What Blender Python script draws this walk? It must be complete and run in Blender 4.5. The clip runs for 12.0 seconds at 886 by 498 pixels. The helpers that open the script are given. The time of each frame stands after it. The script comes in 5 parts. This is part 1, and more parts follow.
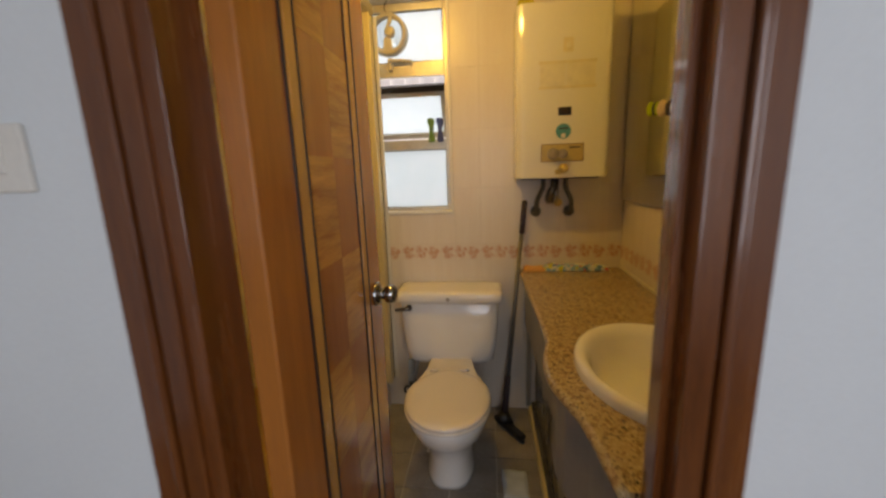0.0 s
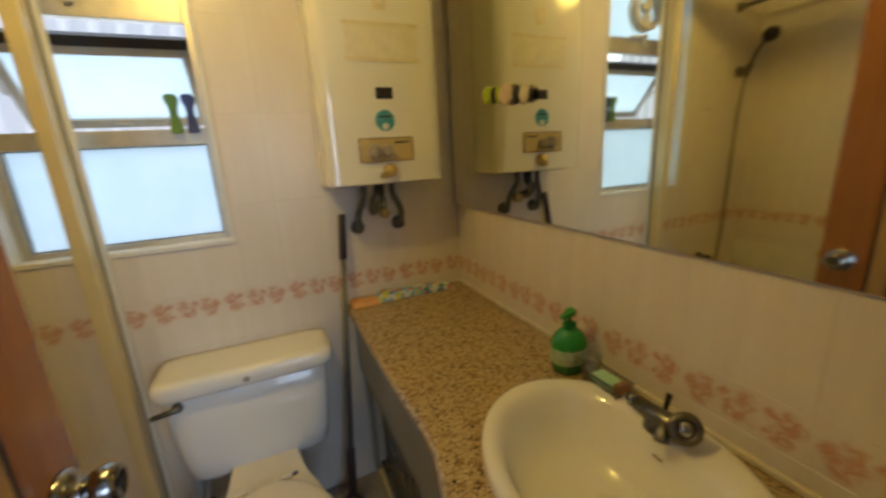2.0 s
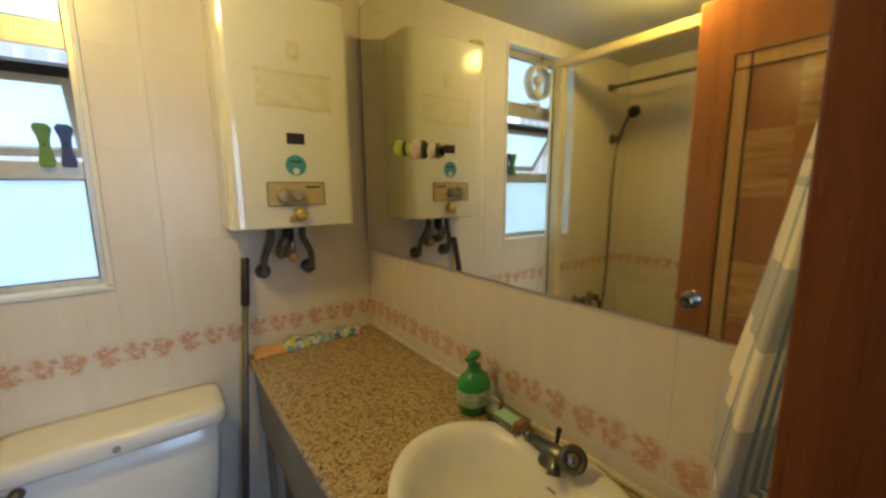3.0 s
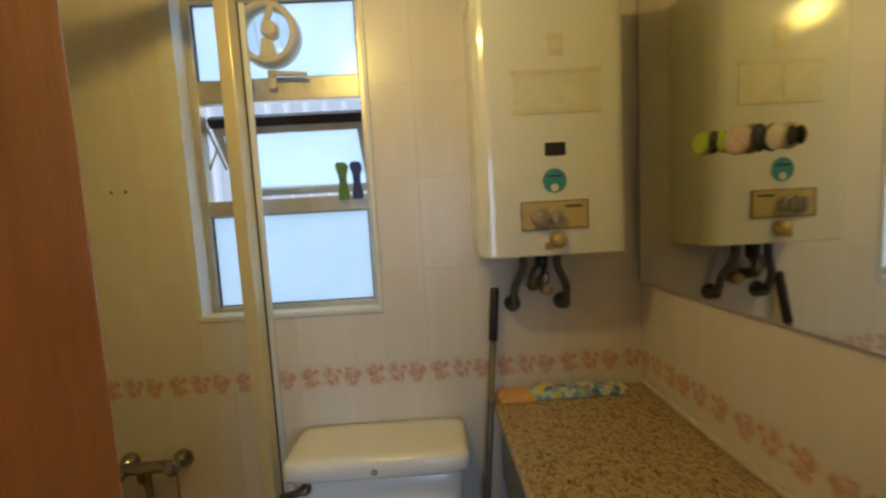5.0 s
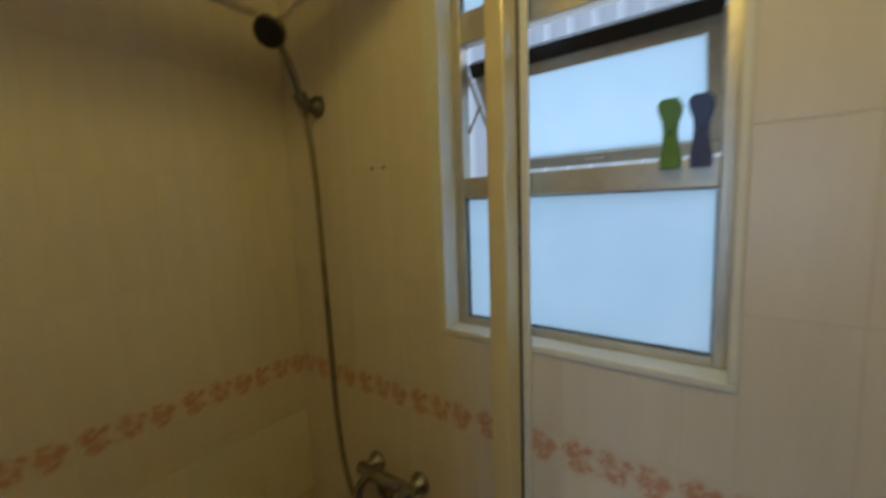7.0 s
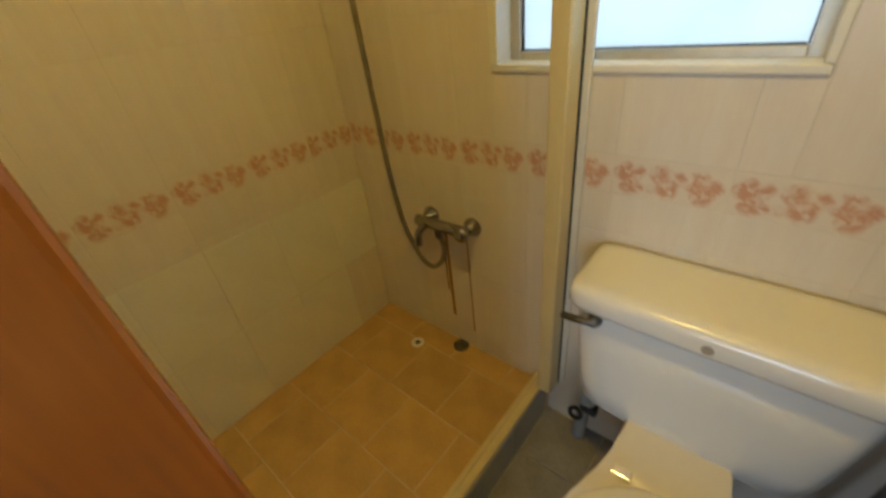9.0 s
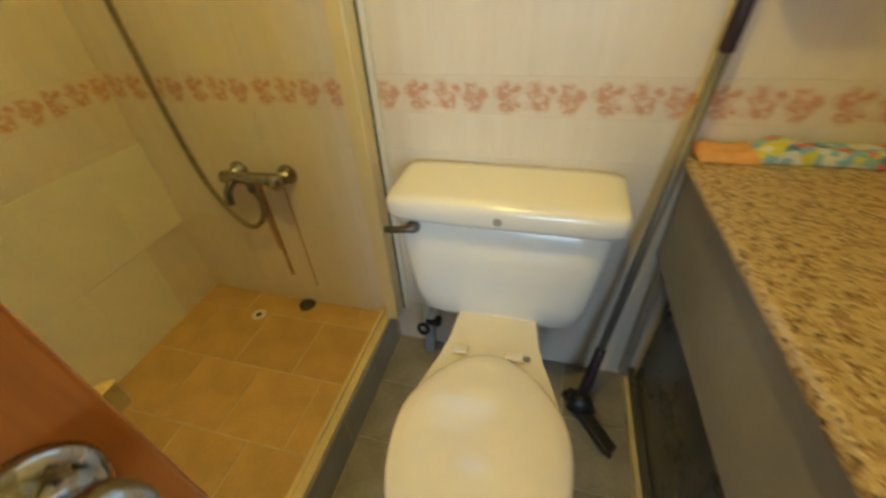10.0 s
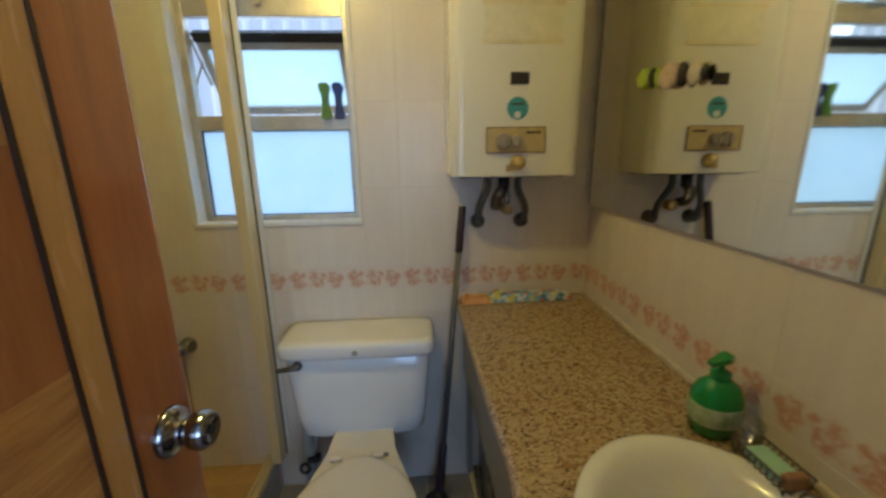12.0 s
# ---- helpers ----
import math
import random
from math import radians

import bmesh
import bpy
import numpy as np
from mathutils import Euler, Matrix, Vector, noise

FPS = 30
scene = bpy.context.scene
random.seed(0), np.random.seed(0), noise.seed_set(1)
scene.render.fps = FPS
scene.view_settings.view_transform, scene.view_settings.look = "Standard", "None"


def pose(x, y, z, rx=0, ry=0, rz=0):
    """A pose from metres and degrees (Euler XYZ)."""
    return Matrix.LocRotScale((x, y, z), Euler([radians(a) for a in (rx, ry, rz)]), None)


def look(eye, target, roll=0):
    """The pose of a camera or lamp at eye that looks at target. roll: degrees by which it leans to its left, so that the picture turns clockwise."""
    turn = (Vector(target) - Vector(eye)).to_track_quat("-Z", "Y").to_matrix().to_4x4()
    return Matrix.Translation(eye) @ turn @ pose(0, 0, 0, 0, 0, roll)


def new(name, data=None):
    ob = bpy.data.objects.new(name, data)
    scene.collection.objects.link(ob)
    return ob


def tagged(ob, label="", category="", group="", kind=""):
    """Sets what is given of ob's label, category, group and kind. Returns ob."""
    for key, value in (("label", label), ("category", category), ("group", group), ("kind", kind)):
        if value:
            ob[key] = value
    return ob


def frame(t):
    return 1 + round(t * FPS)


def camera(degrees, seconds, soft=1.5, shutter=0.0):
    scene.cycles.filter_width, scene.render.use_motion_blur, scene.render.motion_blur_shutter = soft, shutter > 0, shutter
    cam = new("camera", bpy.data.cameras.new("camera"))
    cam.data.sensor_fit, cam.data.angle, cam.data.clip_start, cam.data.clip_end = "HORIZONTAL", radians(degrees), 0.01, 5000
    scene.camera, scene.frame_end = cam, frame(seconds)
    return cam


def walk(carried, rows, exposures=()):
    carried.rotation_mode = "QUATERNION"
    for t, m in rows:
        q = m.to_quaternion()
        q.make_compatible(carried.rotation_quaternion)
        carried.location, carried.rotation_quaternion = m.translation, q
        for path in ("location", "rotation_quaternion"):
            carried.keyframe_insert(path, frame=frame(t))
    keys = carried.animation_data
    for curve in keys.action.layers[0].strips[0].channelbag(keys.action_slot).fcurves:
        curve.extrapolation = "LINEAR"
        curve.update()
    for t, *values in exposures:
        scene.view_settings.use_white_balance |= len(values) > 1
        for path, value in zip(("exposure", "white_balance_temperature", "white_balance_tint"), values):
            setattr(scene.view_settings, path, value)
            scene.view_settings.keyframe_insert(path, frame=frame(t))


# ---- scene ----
cam = camera(97.6, 12.0, soft=2.6, shutter=0.5)
PATH = [
    (0, (0.115, -0.022, 1.334), (-0.115, 1.926, 0.942), -2.0),
    (0.2, (0.126, 0.074, 1.31), (-0.151, 2.017, 0.927), -2.3),
    (0.4, (0.111, 0.155, 1.318), (-0.104, 2.098, 0.893), -2.5),
    (0.5, (0.104, 0.193, 1.318), (-0.072, 2.135, 0.876), -2.3),
    (0.8, (0.103, 0.302, 1.33), (0.035, 2.249, 0.877), -2.6),
    (1, (0.08, 0.36, 1.339), (0.106, 2.304, 0.867), -2.5),
    (1.5, (0.082, 0.467, 1.358), (0.365, 2.401, 0.936), -1.8),
    (2, (0.079, 0.516, 1.385), (0.84, 2.299, 0.893), -3.3),
    (2.5, (0.076, 0.484, 1.41), (1.19, 2.107, 1.055), -0.7),
    (2.7, (0.079, 0.476, 1.414), (1.255, 2.06, 1.087), -0.6),
    (4.3, (0.1, 0.614, 1.405), (0.695, 2.515, 1.223), -1.1),
    (4.5, (0.107, 0.659, 1.406), (0.556, 2.601, 1.235), -1.5),
    (5, (0.118, 0.76, 1.411), (0.161, 2.753, 1.244), -3.2),
    (5.5, (0.107, 0.886, 1.409), (0.075, 2.883, 1.308), -2.4),
    (6, (0.046, 1.028, 1.466), (-0.015, 3.027, 1.507), -2.5),
    (6.5, (-0.023, 1.169, 1.505), (-0.667, 3.061, 1.426), -3.0),
    (7, (-0.076, 1.245, 1.434), (-1.265, 2.837, 1.212), -2.0),
    (7.5, (-0.118, 1.231, 1.355), (-1.445, 2.653, 0.889), -2.2),
    (7.7, (-0.126, 1.22, 1.333), (-1.473, 2.599, 0.799), -3.1),
    (9.3, (-0.069, 1.169, 1.225), (-1.105, 2.389, 0.026), -5.7),
    (9.5, (-0.052, 1.197, 1.184), (-0.938, 2.477, -0.073), -4.6),
    (10, (0.0, 1.1, 1.185), (-0.458, 2.608, -0.046), -3.7),
    (10.5, (0.054, 1.021, 1.211), (-0.242, 2.623, 0.052), -2.2),
    (11, (0.083, 0.871, 1.282), (-0.195, 2.653, 0.419), -3.0),
    (11.5, (0.121, 0.684, 1.328), (0.007, 2.579, 0.702), -1.5),
    (12, (0.146, 0.59, 1.36), (0.263, 2.529, 0.884), -0.9),
]
EXPOSURES = [
    (0, -0.59, 8000, 26),
    (0.5, -0.62, 8750, 29),
    (1.0, -0.09, 7600, 25),
    (1.5, -0.39, 6200, 18),
    (2.0, -0.39, 5950, 15),
    (2.5, -0.14, 5650, 14),
    (4.5, -0.45, 5300, 15),
    (5.0, -0.64, 5500, 15),
    (5.5, -0.71, 5500, 14),
    (6.0, -0.86, 5400, 13),
    (6.5, -1.09, 5300, 11),
    (7.0, -1.15, 5250, 11),
    (7.7, -0.79, 5600, 16),
    (9.5, 0.15, 6250, 8),
    (10.0, 0.37, 6050, 5),
    (10.5, 0.01, 5750, 7),
    (11.0, -0.08, 5200, 9),
    (11.5, -0.15, 4850, 13),
    (12, -0.5, 4950, 13),
]
walk(cam, [(t, look(eye, target, roll)) for t, eye, target, roll in PATH], EXPOSURES)

# ---- light ----
world = bpy.data.worlds.new("world")
scene.world = world
world.use_nodes = True
sky = world.node_tree.nodes.new("ShaderNodeTexSky")
sky.sky_type, sky.sun_disc, sky.sun_elevation, sky.sun_rotation = "NISHITA", False, radians(49), radians(132)
background = world.node_tree.nodes["Background"]
background.inputs["Strength"].default_value = 0.12
world.node_tree.links.new(sky.outputs["Color"], background.inputs["Color"])


def area_lamp(name, m, width, height, watts, colour):
    data = bpy.data.lights.new(name, "AREA")
    data.shape, data.size, data.size_y, data.energy, data.color = "RECTANGLE", width, height, watts, colour
    ob = new(name, data)
    ob.matrix_world = m
    return ob


SUN = bpy.data.lights.new("sun", "SUN")
SUN.energy, SUN.angle, SUN.color = 2.0, radians(12), (1.0, 0.97, 0.93)
new("sun", SUN).matrix_world = look((7, -3, 11), (0, 3.4, 0))
# daylight at the bathroom window and at the window of the hall
area_lamp("window_daylight", look((-0.35, 2.62, 1.75), (-0.35, 2.0, 1.6)), 0.9, 1.3, 7.6, (0.86, 0.96, 1.0))
area_lamp("hall_daylight", look((0.60, -2.02, 1.45), (0.40, 0.4, 1.2)), 1.5, 1.3, 44, (0.66, 0.83, 1.0))
# the warm ceiling lamp
BULB = bpy.data.lights.new("bulb", "POINT")
BULB.energy, BULB.shadow_soft_size, BULB.color = 25.0, 0.04, (1.0, 0.685, 0.12)
new("bulb", BULB).location = (-0.20, 1.24, 2.192)

# ---- materials ----


def mat(name, colour, rough=0.5, metal=0.0, vary=0.08, scale=8.0, fine=60.0, bump=0.05, stretch=(1, 1, 1), coat=0.0, spread=0.06, per_piece=0.0, second=None):
    """A principled surface whose colour and gloss wander at two scales, with a fine relief."""
    m = bpy.data.materials.new(name)
    m.use_nodes = True
    n, l = m.node_tree.nodes, m.node_tree.links
    b = n["Principled BSDF"]
    b.inputs["Metallic"].default_value = metal
    b.inputs["Coat Weight"].default_value = coat
    b.inputs["Coat Roughness"].default_value = 0.08
    co = n.new("ShaderNodeTexCoord")
    mp = n.new("ShaderNodeMapping")
    mp.inputs["Scale"].default_value = stretch
    l.new(co.outputs["Object"], mp.inputs["Vector"])
    big, small = n.new("ShaderNodeTexNoise"), n.new("ShaderNodeTexNoise")
    big.inputs["Scale"].default_value, small.inputs["Scale"].default_value = scale, fine
    big.inputs["Detail"].default_value, small.inputs["Detail"].default_value = 3, 4
    l.new(mp.outputs["Vector"], big.inputs["Vector"])
    l.new(mp.outputs["Vector"], small.inputs["Vector"])
    ramp = n.new("ShaderNodeValToRGB")
    other = second if second else tuple(max(0.0, c * (1 - 2.2 * vary)) for c in colour)
    ramp.color_ramp.elements[0].position, ramp.color_ramp.elements[1].position = 0.32, 0.68
    ramp.color_ramp.elements[0].color, ramp.color_ramp.elements[1].color = (*other, 1), (*colour, 1)
    mixf = n.new("ShaderNodeMath")
    mixf.operation = "MULTIPLY_ADD"
    mixf.inputs[1].default_value, mixf.inputs[2].default_value = 0.35, 0.0
    l.new(small.outputs["Fac"], mixf.inputs[0])
    add = n.new("ShaderNodeMath")
    add.operation = "MULTIPLY_ADD"
    add.inputs[1].default_value = 0.65
    l.new(big.outputs["Fac"], add.inputs[0])
    l.new(mixf.outputs[0], add.inputs[2])
    l.new(add.outputs[0], ramp.inputs["Fac"])
    last = ramp.outputs["Color"]
    if per_piece:
        info, hsv, rng = n.new("ShaderNodeObjectInfo"), n.new("ShaderNodeHueSaturation"), n.new("ShaderNodeMapRange")
        rng.inputs["To Min"].default_value, rng.inputs["To Max"].default_value = 1 - per_piece, 1 + per_piece
        l.new(info.outputs["Random"], rng.inputs["Value"])
        l.new(rng.outputs["Result"], hsv.inputs["Value"])
        l.new(last, hsv.inputs["Color"])
        last = hsv.outputs["Color"]
    l.new(last, b.inputs["Base Color"])
    rr = n.new("ShaderNodeMapRange")
    rr.inputs["To Min"].default_value, rr.inputs["To Max"].default_value = max(0.02, rough - spread), min(1.0, rough + spread)
    l.new(big.outputs["Fac"], rr.inputs["Value"])
    l.new(rr.outputs["Result"], b.inputs["Roughness"])
    if bump:
        bp = n.new("ShaderNodeBump")
        bp.inputs["Strength"].default_value, bp.inputs["Distance"].default_value = bump, 0.004
        l.new(small.outputs["Fac"], bp.inputs["Height"])
        l.new(bp.outputs["Normal"], b.inputs["Normal"])
    return m


def border_mat():
    """Cream glaze with a printed leaf spray and rose on each border tile."""
    m = mat("blossom_border", (0.73, 0.655, 0.56), 0.36, vary=0.03)
    n, l = m.node_tree.nodes, m.node_tree.links
    b = n["Principled BSDF"]
    base = b.inputs["Base Color"].links[0].from_socket
    co = n.new("ShaderNodeTexCoord")
    sep, flat_co, along_u = n.new("ShaderNodeSeparateXYZ"), n.new("ShaderNodeCombineXYZ"), n.new("ShaderNodeMath")
    l.new(co.outputs["Object"], sep.inputs["Vector"])
    l.new(sep.outputs["X"], along_u.inputs[0])
    l.new(sep.outputs["Y"], along_u.inputs[1])
    l.new(along_u.outputs[0], flat_co.inputs["X"])
    l.new(sep.outputs["Z"], flat_co.inputs["Y"])
    warp, shift = n.new("ShaderNodeTexNoise"), n.new("ShaderNodeVectorMath")
    warp.inputs["Scale"].default_value = 55
    l.new(flat_co.outputs["Vector"], warp.inputs["Vector"])
    shift.operation = "MULTIPLY_ADD"
    shift.inputs[1].default_value = (0.018, 0.018, 0)
    l.new(warp.outputs["Color"], shift.inputs[0])
    l.new(flat_co.outputs["Vector"], shift.inputs[2])
    total = None
    for u, v, r in ((-0.082, 0.012, 0.023), (-0.071, -0.014, 0.021), (-0.050, -0.017, 0.011), (-0.055, 0.017, 0.013), (-0.012, 0.016, 0.021), (0.001, -0.011, 0.023), (0.019, 0.010, 0.017), (-0.030, -0.019, 0.010), (0.058, 0.014, 0.019), (0.066, -0.013, 0.021), (0.085, 0.005, 0.015), (0.045, -0.002, 0.011)):
        dist, fall = n.new("ShaderNodeVectorMath"), n.new("ShaderNodeMapRange")
        dist.operation = "DISTANCE"
        dist.inputs[1].default_value = (u + 0.009, v + 0.006, 0)
        l.new(shift.outputs["Vector"], dist.inputs[0])
        fall.inputs["From Min"].default_value, fall.inputs["From Max"].default_value = r - 0.007, r + 0.004
        fall.inputs["To Min"].default_value, fall.inputs["To Max"].default_value = 1, 0
        l.new(dist.outputs["Value"], fall.inputs["Value"])
        if total is None:
            total = fall.outputs["Result"]
        else:
            top = n.new("ShaderNodeMath")
            top.operation = "MAXIMUM"
            l.new(total, top.inputs[0])
            l.new(fall.outputs["Result"], top.inputs[1])
            total = top.outputs[0]
    vor, petals = n.new("ShaderNodeTexNoise"), n.new("ShaderNodeMapRange")
    vor.inputs["Scale"].default_value, vor.inputs["Detail"].default_value = 62, 1.0
    vor.inputs["Distortion"].default_value = 0.6
    l.new(shift.outputs["Vector"], vor.inputs["Vector"])
    petals.inputs["From Min"].default_value, petals.inputs["From Max"].default_value = 0.34, 0.58
    petals.inputs["To Min"].default_value = 0.15
    l.new(vor.outputs["Fac"], petals.inputs["Value"])
    both, soft, mixc = n.new("ShaderNodeMath"), n.new("ShaderNodeMath"), n.new("ShaderNodeMix")
    both.operation = soft.operation = "MULTIPLY"
    l.new(total, both.inputs[0])
    l.new(petals.outputs["Result"], both.inputs[1])
    soft.inputs[1].default_value = 0.80
    l.new(both.outputs[0], soft.inputs[0])
    mixc.data_type = "RGBA"
    l.new(soft.outputs[0], mixc.inputs["Factor"])
    l.new(base, mixc.inputs["A"])
    mixc.inputs["B"].default_value = (0.53, 0.225, 0.11, 1)
    l.new(mixc.outputs["Result"], b.inputs["Base Color"])
    return m


def granite_mat():
    """Tan stone with brown mottling and small black flecks."""
    m = mat("granite", (0.47, 0.35, 0.175), 0.2, vary=0.1, scale=60, fine=260, bump=0.02, coat=0.3, second=(0.36, 0.25, 0.118))
    n, l = m.node_tree.nodes, m.node_tree.links
    b = n["Principled BSDF"]
    base = b.inputs["Base Color"].links[0].from_socket
    co = n.new("ShaderNodeTexCoord")
    for scale, cut, colour in ((80, 0.56, (0.29, 0.185, 0.088, 1)), (140, 0.61, (0.52, 0.405, 0.22, 1)), (125, 0.66, (0.14, 0.09, 0.05, 1)), (150, 0.655, (0.02, 0.017, 0.016, 1))):
        noi, mp, edge_map, mixc = n.new("ShaderNodeTexNoise"), n.new("ShaderNodeMapping"), n.new("ShaderNodeMapRange"), n.new("ShaderNodeMix")
        mp.inputs["Location"].default_value = (scale * 0.37, scale * 0.11, 0)
        l.new(co.outputs["Object"], mp.inputs["Vector"])
        l.new(mp.outputs["Vector"], noi.inputs["Vector"])
        noi.inputs["Scale"].default_value, noi.inputs["Detail"].default_value = scale, 1.5
        edge_map.inputs["From Min"].default_value, edge_map.inputs["From Max"].default_value = cut - 0.03, cut + 0.02
        l.new(noi.outputs["Fac"], edge_map.inputs["Value"])
        mixc.data_type = "RGBA"
        l.new(edge_map.outputs["Result"], mixc.inputs["Factor"])
        l.new(base, mixc.inputs["A"])
        mixc.inputs["B"].default_value = colour
        base = mixc.outputs["Result"]
    l.new(base, b.inputs["Base Color"])
    return m


def frosted_mat():
    """Frosted pane: scatters the daylight behind it, faint mottling."""
    m = bpy.data.materials.new("frosted_glass")
    m.use_nodes = True
    n, l = m.node_tree.nodes, m.node_tree.links
    n.clear()
    out, tr, df, mx = n.new("ShaderNodeOutputMaterial"), n.new("ShaderNodeBsdfTranslucent"), n.new("ShaderNodeBsdfGlossy"), n.new("ShaderNodeMixShader")
    co, noi, ramp = n.new("ShaderNodeTexCoord"), n.new("ShaderNodeTexNoise"), n.new("ShaderNodeValToRGB")
    noi.inputs["Scale"].default_value = 9
    l.new(co.outputs["Object"], noi.inputs["Vector"])
    ramp.color_ramp.elements[0].color, ramp.color_ramp.elements[1].color = (0.77, 0.87, 0.91, 1), (0.89, 0.95, 0.98, 1)
    l.new(noi.outputs["Fac"], ramp.inputs["Fac"])
    l.new(ramp.outputs["Color"], tr.inputs["Color"])
    df.inputs["Roughness"].default_value = 0.25
    mx.inputs["Fac"].default_value = 0.05
    l.new(tr.outputs[0], mx.inputs[1])
    l.new(df.outputs[0], mx.inputs[2])
    l.new(mx.outputs[0], out.inputs["Surface"])
    return m


def clear_mat(name="clear_plastic", tint=(0.93, 0.95, 0.95)):
    """Thin clear plastic: see-through with a gloss."""
    m = bpy.data.materials.new(name)
    m.use_nodes = True
    n, l = m.node_tree.nodes, m.node_tree.links
    n.clear()
    out, tr, gl, mx = n.new("ShaderNodeOutputMaterial"), n.new("ShaderNodeBsdfTransparent"), n.new("ShaderNodeBsdfGlossy"), n.new("ShaderNodeMixShader")
    tr.inputs["Color"].default_value = (*tint, 1)
    gl.inputs["Roughness"].default_value = 0.08
    mx.inputs["Fac"].default_value = 0.12
    l.new(tr.outputs[0], mx.inputs[1])
    l.new(gl.outputs[0], mx.inputs[2])
    l.new(mx.outputs[0], out.inputs["Surface"])
    return m


def mirror_mat():
    m = mat("mirror_silver", (0.83, 0.83, 0.71), 0.03, 1.0, vary=0.01, bump=0.0, spread=0.012)
    return m


def glow_mat(name, colour, strength):
    m = mat(name, (0.9, 0.88, 0.8), 0.4)
    b = m.node_tree.nodes["Principled BSDF"]
    b.inputs["Emission Color"].default_value, b.inputs["Emission Strength"].default_value = (*colour, 1), strength
    return m


def towel_mat(name, ground, stripe, across, band):
    """Woven terry with grouped stripes along it and one broad band across, laid out on the cloth's own UV."""
    m = mat(name, ground, 0.95, vary=0.06, scale=14, fine=420, bump=0.35)
    n, l = m.node_tree.nodes, m.node_tree.links
    b = n["Principled BSDF"]
    base = b.inputs["Base Color"].links[0].from_socket
    uv, sep = n.new("ShaderNodeUVMap"), n.new("ShaderNodeSeparateXYZ")
    l.new(uv.outputs["UV"], sep.inputs["Vector"])
    ru = n.new("ShaderNodeValToRGB")
    ru.color_ramp.interpolation = "CONSTANT"
    ru.color_ramp.elements[0].color = ru.color_ramp.elements[1].color = (0, 0, 0, 1)
    ru.color_ramp.elements[1].position = 0.999
    for a in across:
        ru.color_ramp.elements.new(a).color = (1, 1, 1, 1)
        ru.color_ramp.elements.new(a + 0.022).color = (0, 0, 0, 1)
    l.new(sep.outputs["X"], ru.inputs["Fac"])
    rv = n.new("ShaderNodeValToRGB")
    rv.color_ramp.interpolation = "CONSTANT"
    rv.color_ramp.elements[0].color = rv.color_ramp.elements[1].color = (0, 0, 0, 1)
    rv.color_ramp.elements[1].position = 0.999
    for a, c in band:
        rv.color_ramp.elements.new(a).color = (c, c, c, 1)
    l.new(sep.outputs["Y"], rv.inputs["Fac"])
    mx = n.new("ShaderNodeMath")
    mx.operation = "MAXIMUM"
    l.new(ru.outputs["Color"], mx.inputs[0])
    l.new(rv.outputs["Color"], mx.inputs[1])
    mul = n.new("ShaderNodeMath")
    mul.operation = "MULTIPLY"
    mul.inputs[1].default_value = 0.95
    l.new(mx.outputs[0], mul.inputs[0])
    mixc = n.new("ShaderNodeMix")
    mixc.data_type = "RGBA"
    l.new(mul.outputs[0], mixc.inputs["Factor"])
    l.new(base, mixc.inputs["A"])
    mixc.inputs["B"].default_value = (*stripe, 1)
    l.new(mixc.outputs["Result"], b.inputs["Base Color"])
    return m


def print_mat(name):
    """Cloth printed with patches of blue, yellow, red and white."""
    m = mat(name, (0.5, 0.6, 0.65), 0.9, bump=0.5, fine=300)
    n, l = m.node_tree.nodes, m.node_tree.links
    co, vor, sep, ramp = n.new("ShaderNodeTexCoord"), n.new("ShaderNodeTexVoronoi"), n.new("ShaderNodeSeparateColor"), n.new("ShaderNodeValToRGB")
    vor.inputs["Scale"].default_value = 58
    l.new(co.outputs["Object"], vor.inputs["Vector"])
    l.new(vor.outputs["Color"], sep.inputs["Color"])
    r = ramp.color_ramp
    r.interpolation = "CONSTANT"
    r.elements[0].color, r.elements[1].color, r.elements[1].position = (0.25, 0.45, 0.6, 1), (0.62, 0.66, 0.66, 1), 0.28
    for at, c in ((0.52, (0.62, 0.60, 0.08, 1)), (0.66, (0.6, 0.16, 0.16, 1)), (0.78, (0.10, 0.22, 0.42, 1)), (0.88, (0.7, 0.7, 0.66, 1))):
        r.elements.new(at).color = c
    l.new(sep.outputs["Green"], ramp.inputs["Fac"])
    l.new(ramp.outputs["Color"], n["Principled BSDF"].inputs["Base Color"])
    return m


M_TILE = mat("wall_tile_glaze", (0.73, 0.675, 0.60), 0.31, vary=0.04, scale=3.0, fine=26, bump=0.015, stretch=(9, 9, 0.7), per_piece=0.025, second=(0.68, 0.60, 0.51))
M_TILE_PALE = mat("pale_tile_glaze", (0.80, 0.765, 0.65), 0.3, vary=0.04, scale=5, bump=0.02, per_piece=0.03)
M_BORDER = border_mat()
M_GROUT = mat("grout", (0.70, 0.64, 0.56), 0.75, vary=0.12, scale=20)
M_GROUT_FLOOR = mat("shower_grout", (0.74, 0.57, 0.35), 0.85, vary=0.15, scale=12)
M_SHOWER = mat("shower_tile", (0.62, 0.395, 0.14), 0.42, vary=0.13, scale=9, fine=120, bump=0.05, per_piece=0.07)
M_FLOOR = mat("grey_floor_tile", (0.34, 0.31, 0.27), 0.45, vary=0.2, scale=9, fine=90, bump=0.06, per_piece=0.08)
M_KERB = mat("grey_kerb_tile", (0.36, 0.36, 0.36), 0.3, vary=0.15, scale=8, per_piece=0.05)
M_PAINT = mat("white_wall_paint", (0.72, 0.77, 0.79), 0.75, vary=0.03, scale=2.5, fine=140, bump=0.06)
M_CEIL = mat("ceiling_paint", (0.62, 0.61, 0.58), 0.8, vary=0.05, scale=3, bump=0.05)
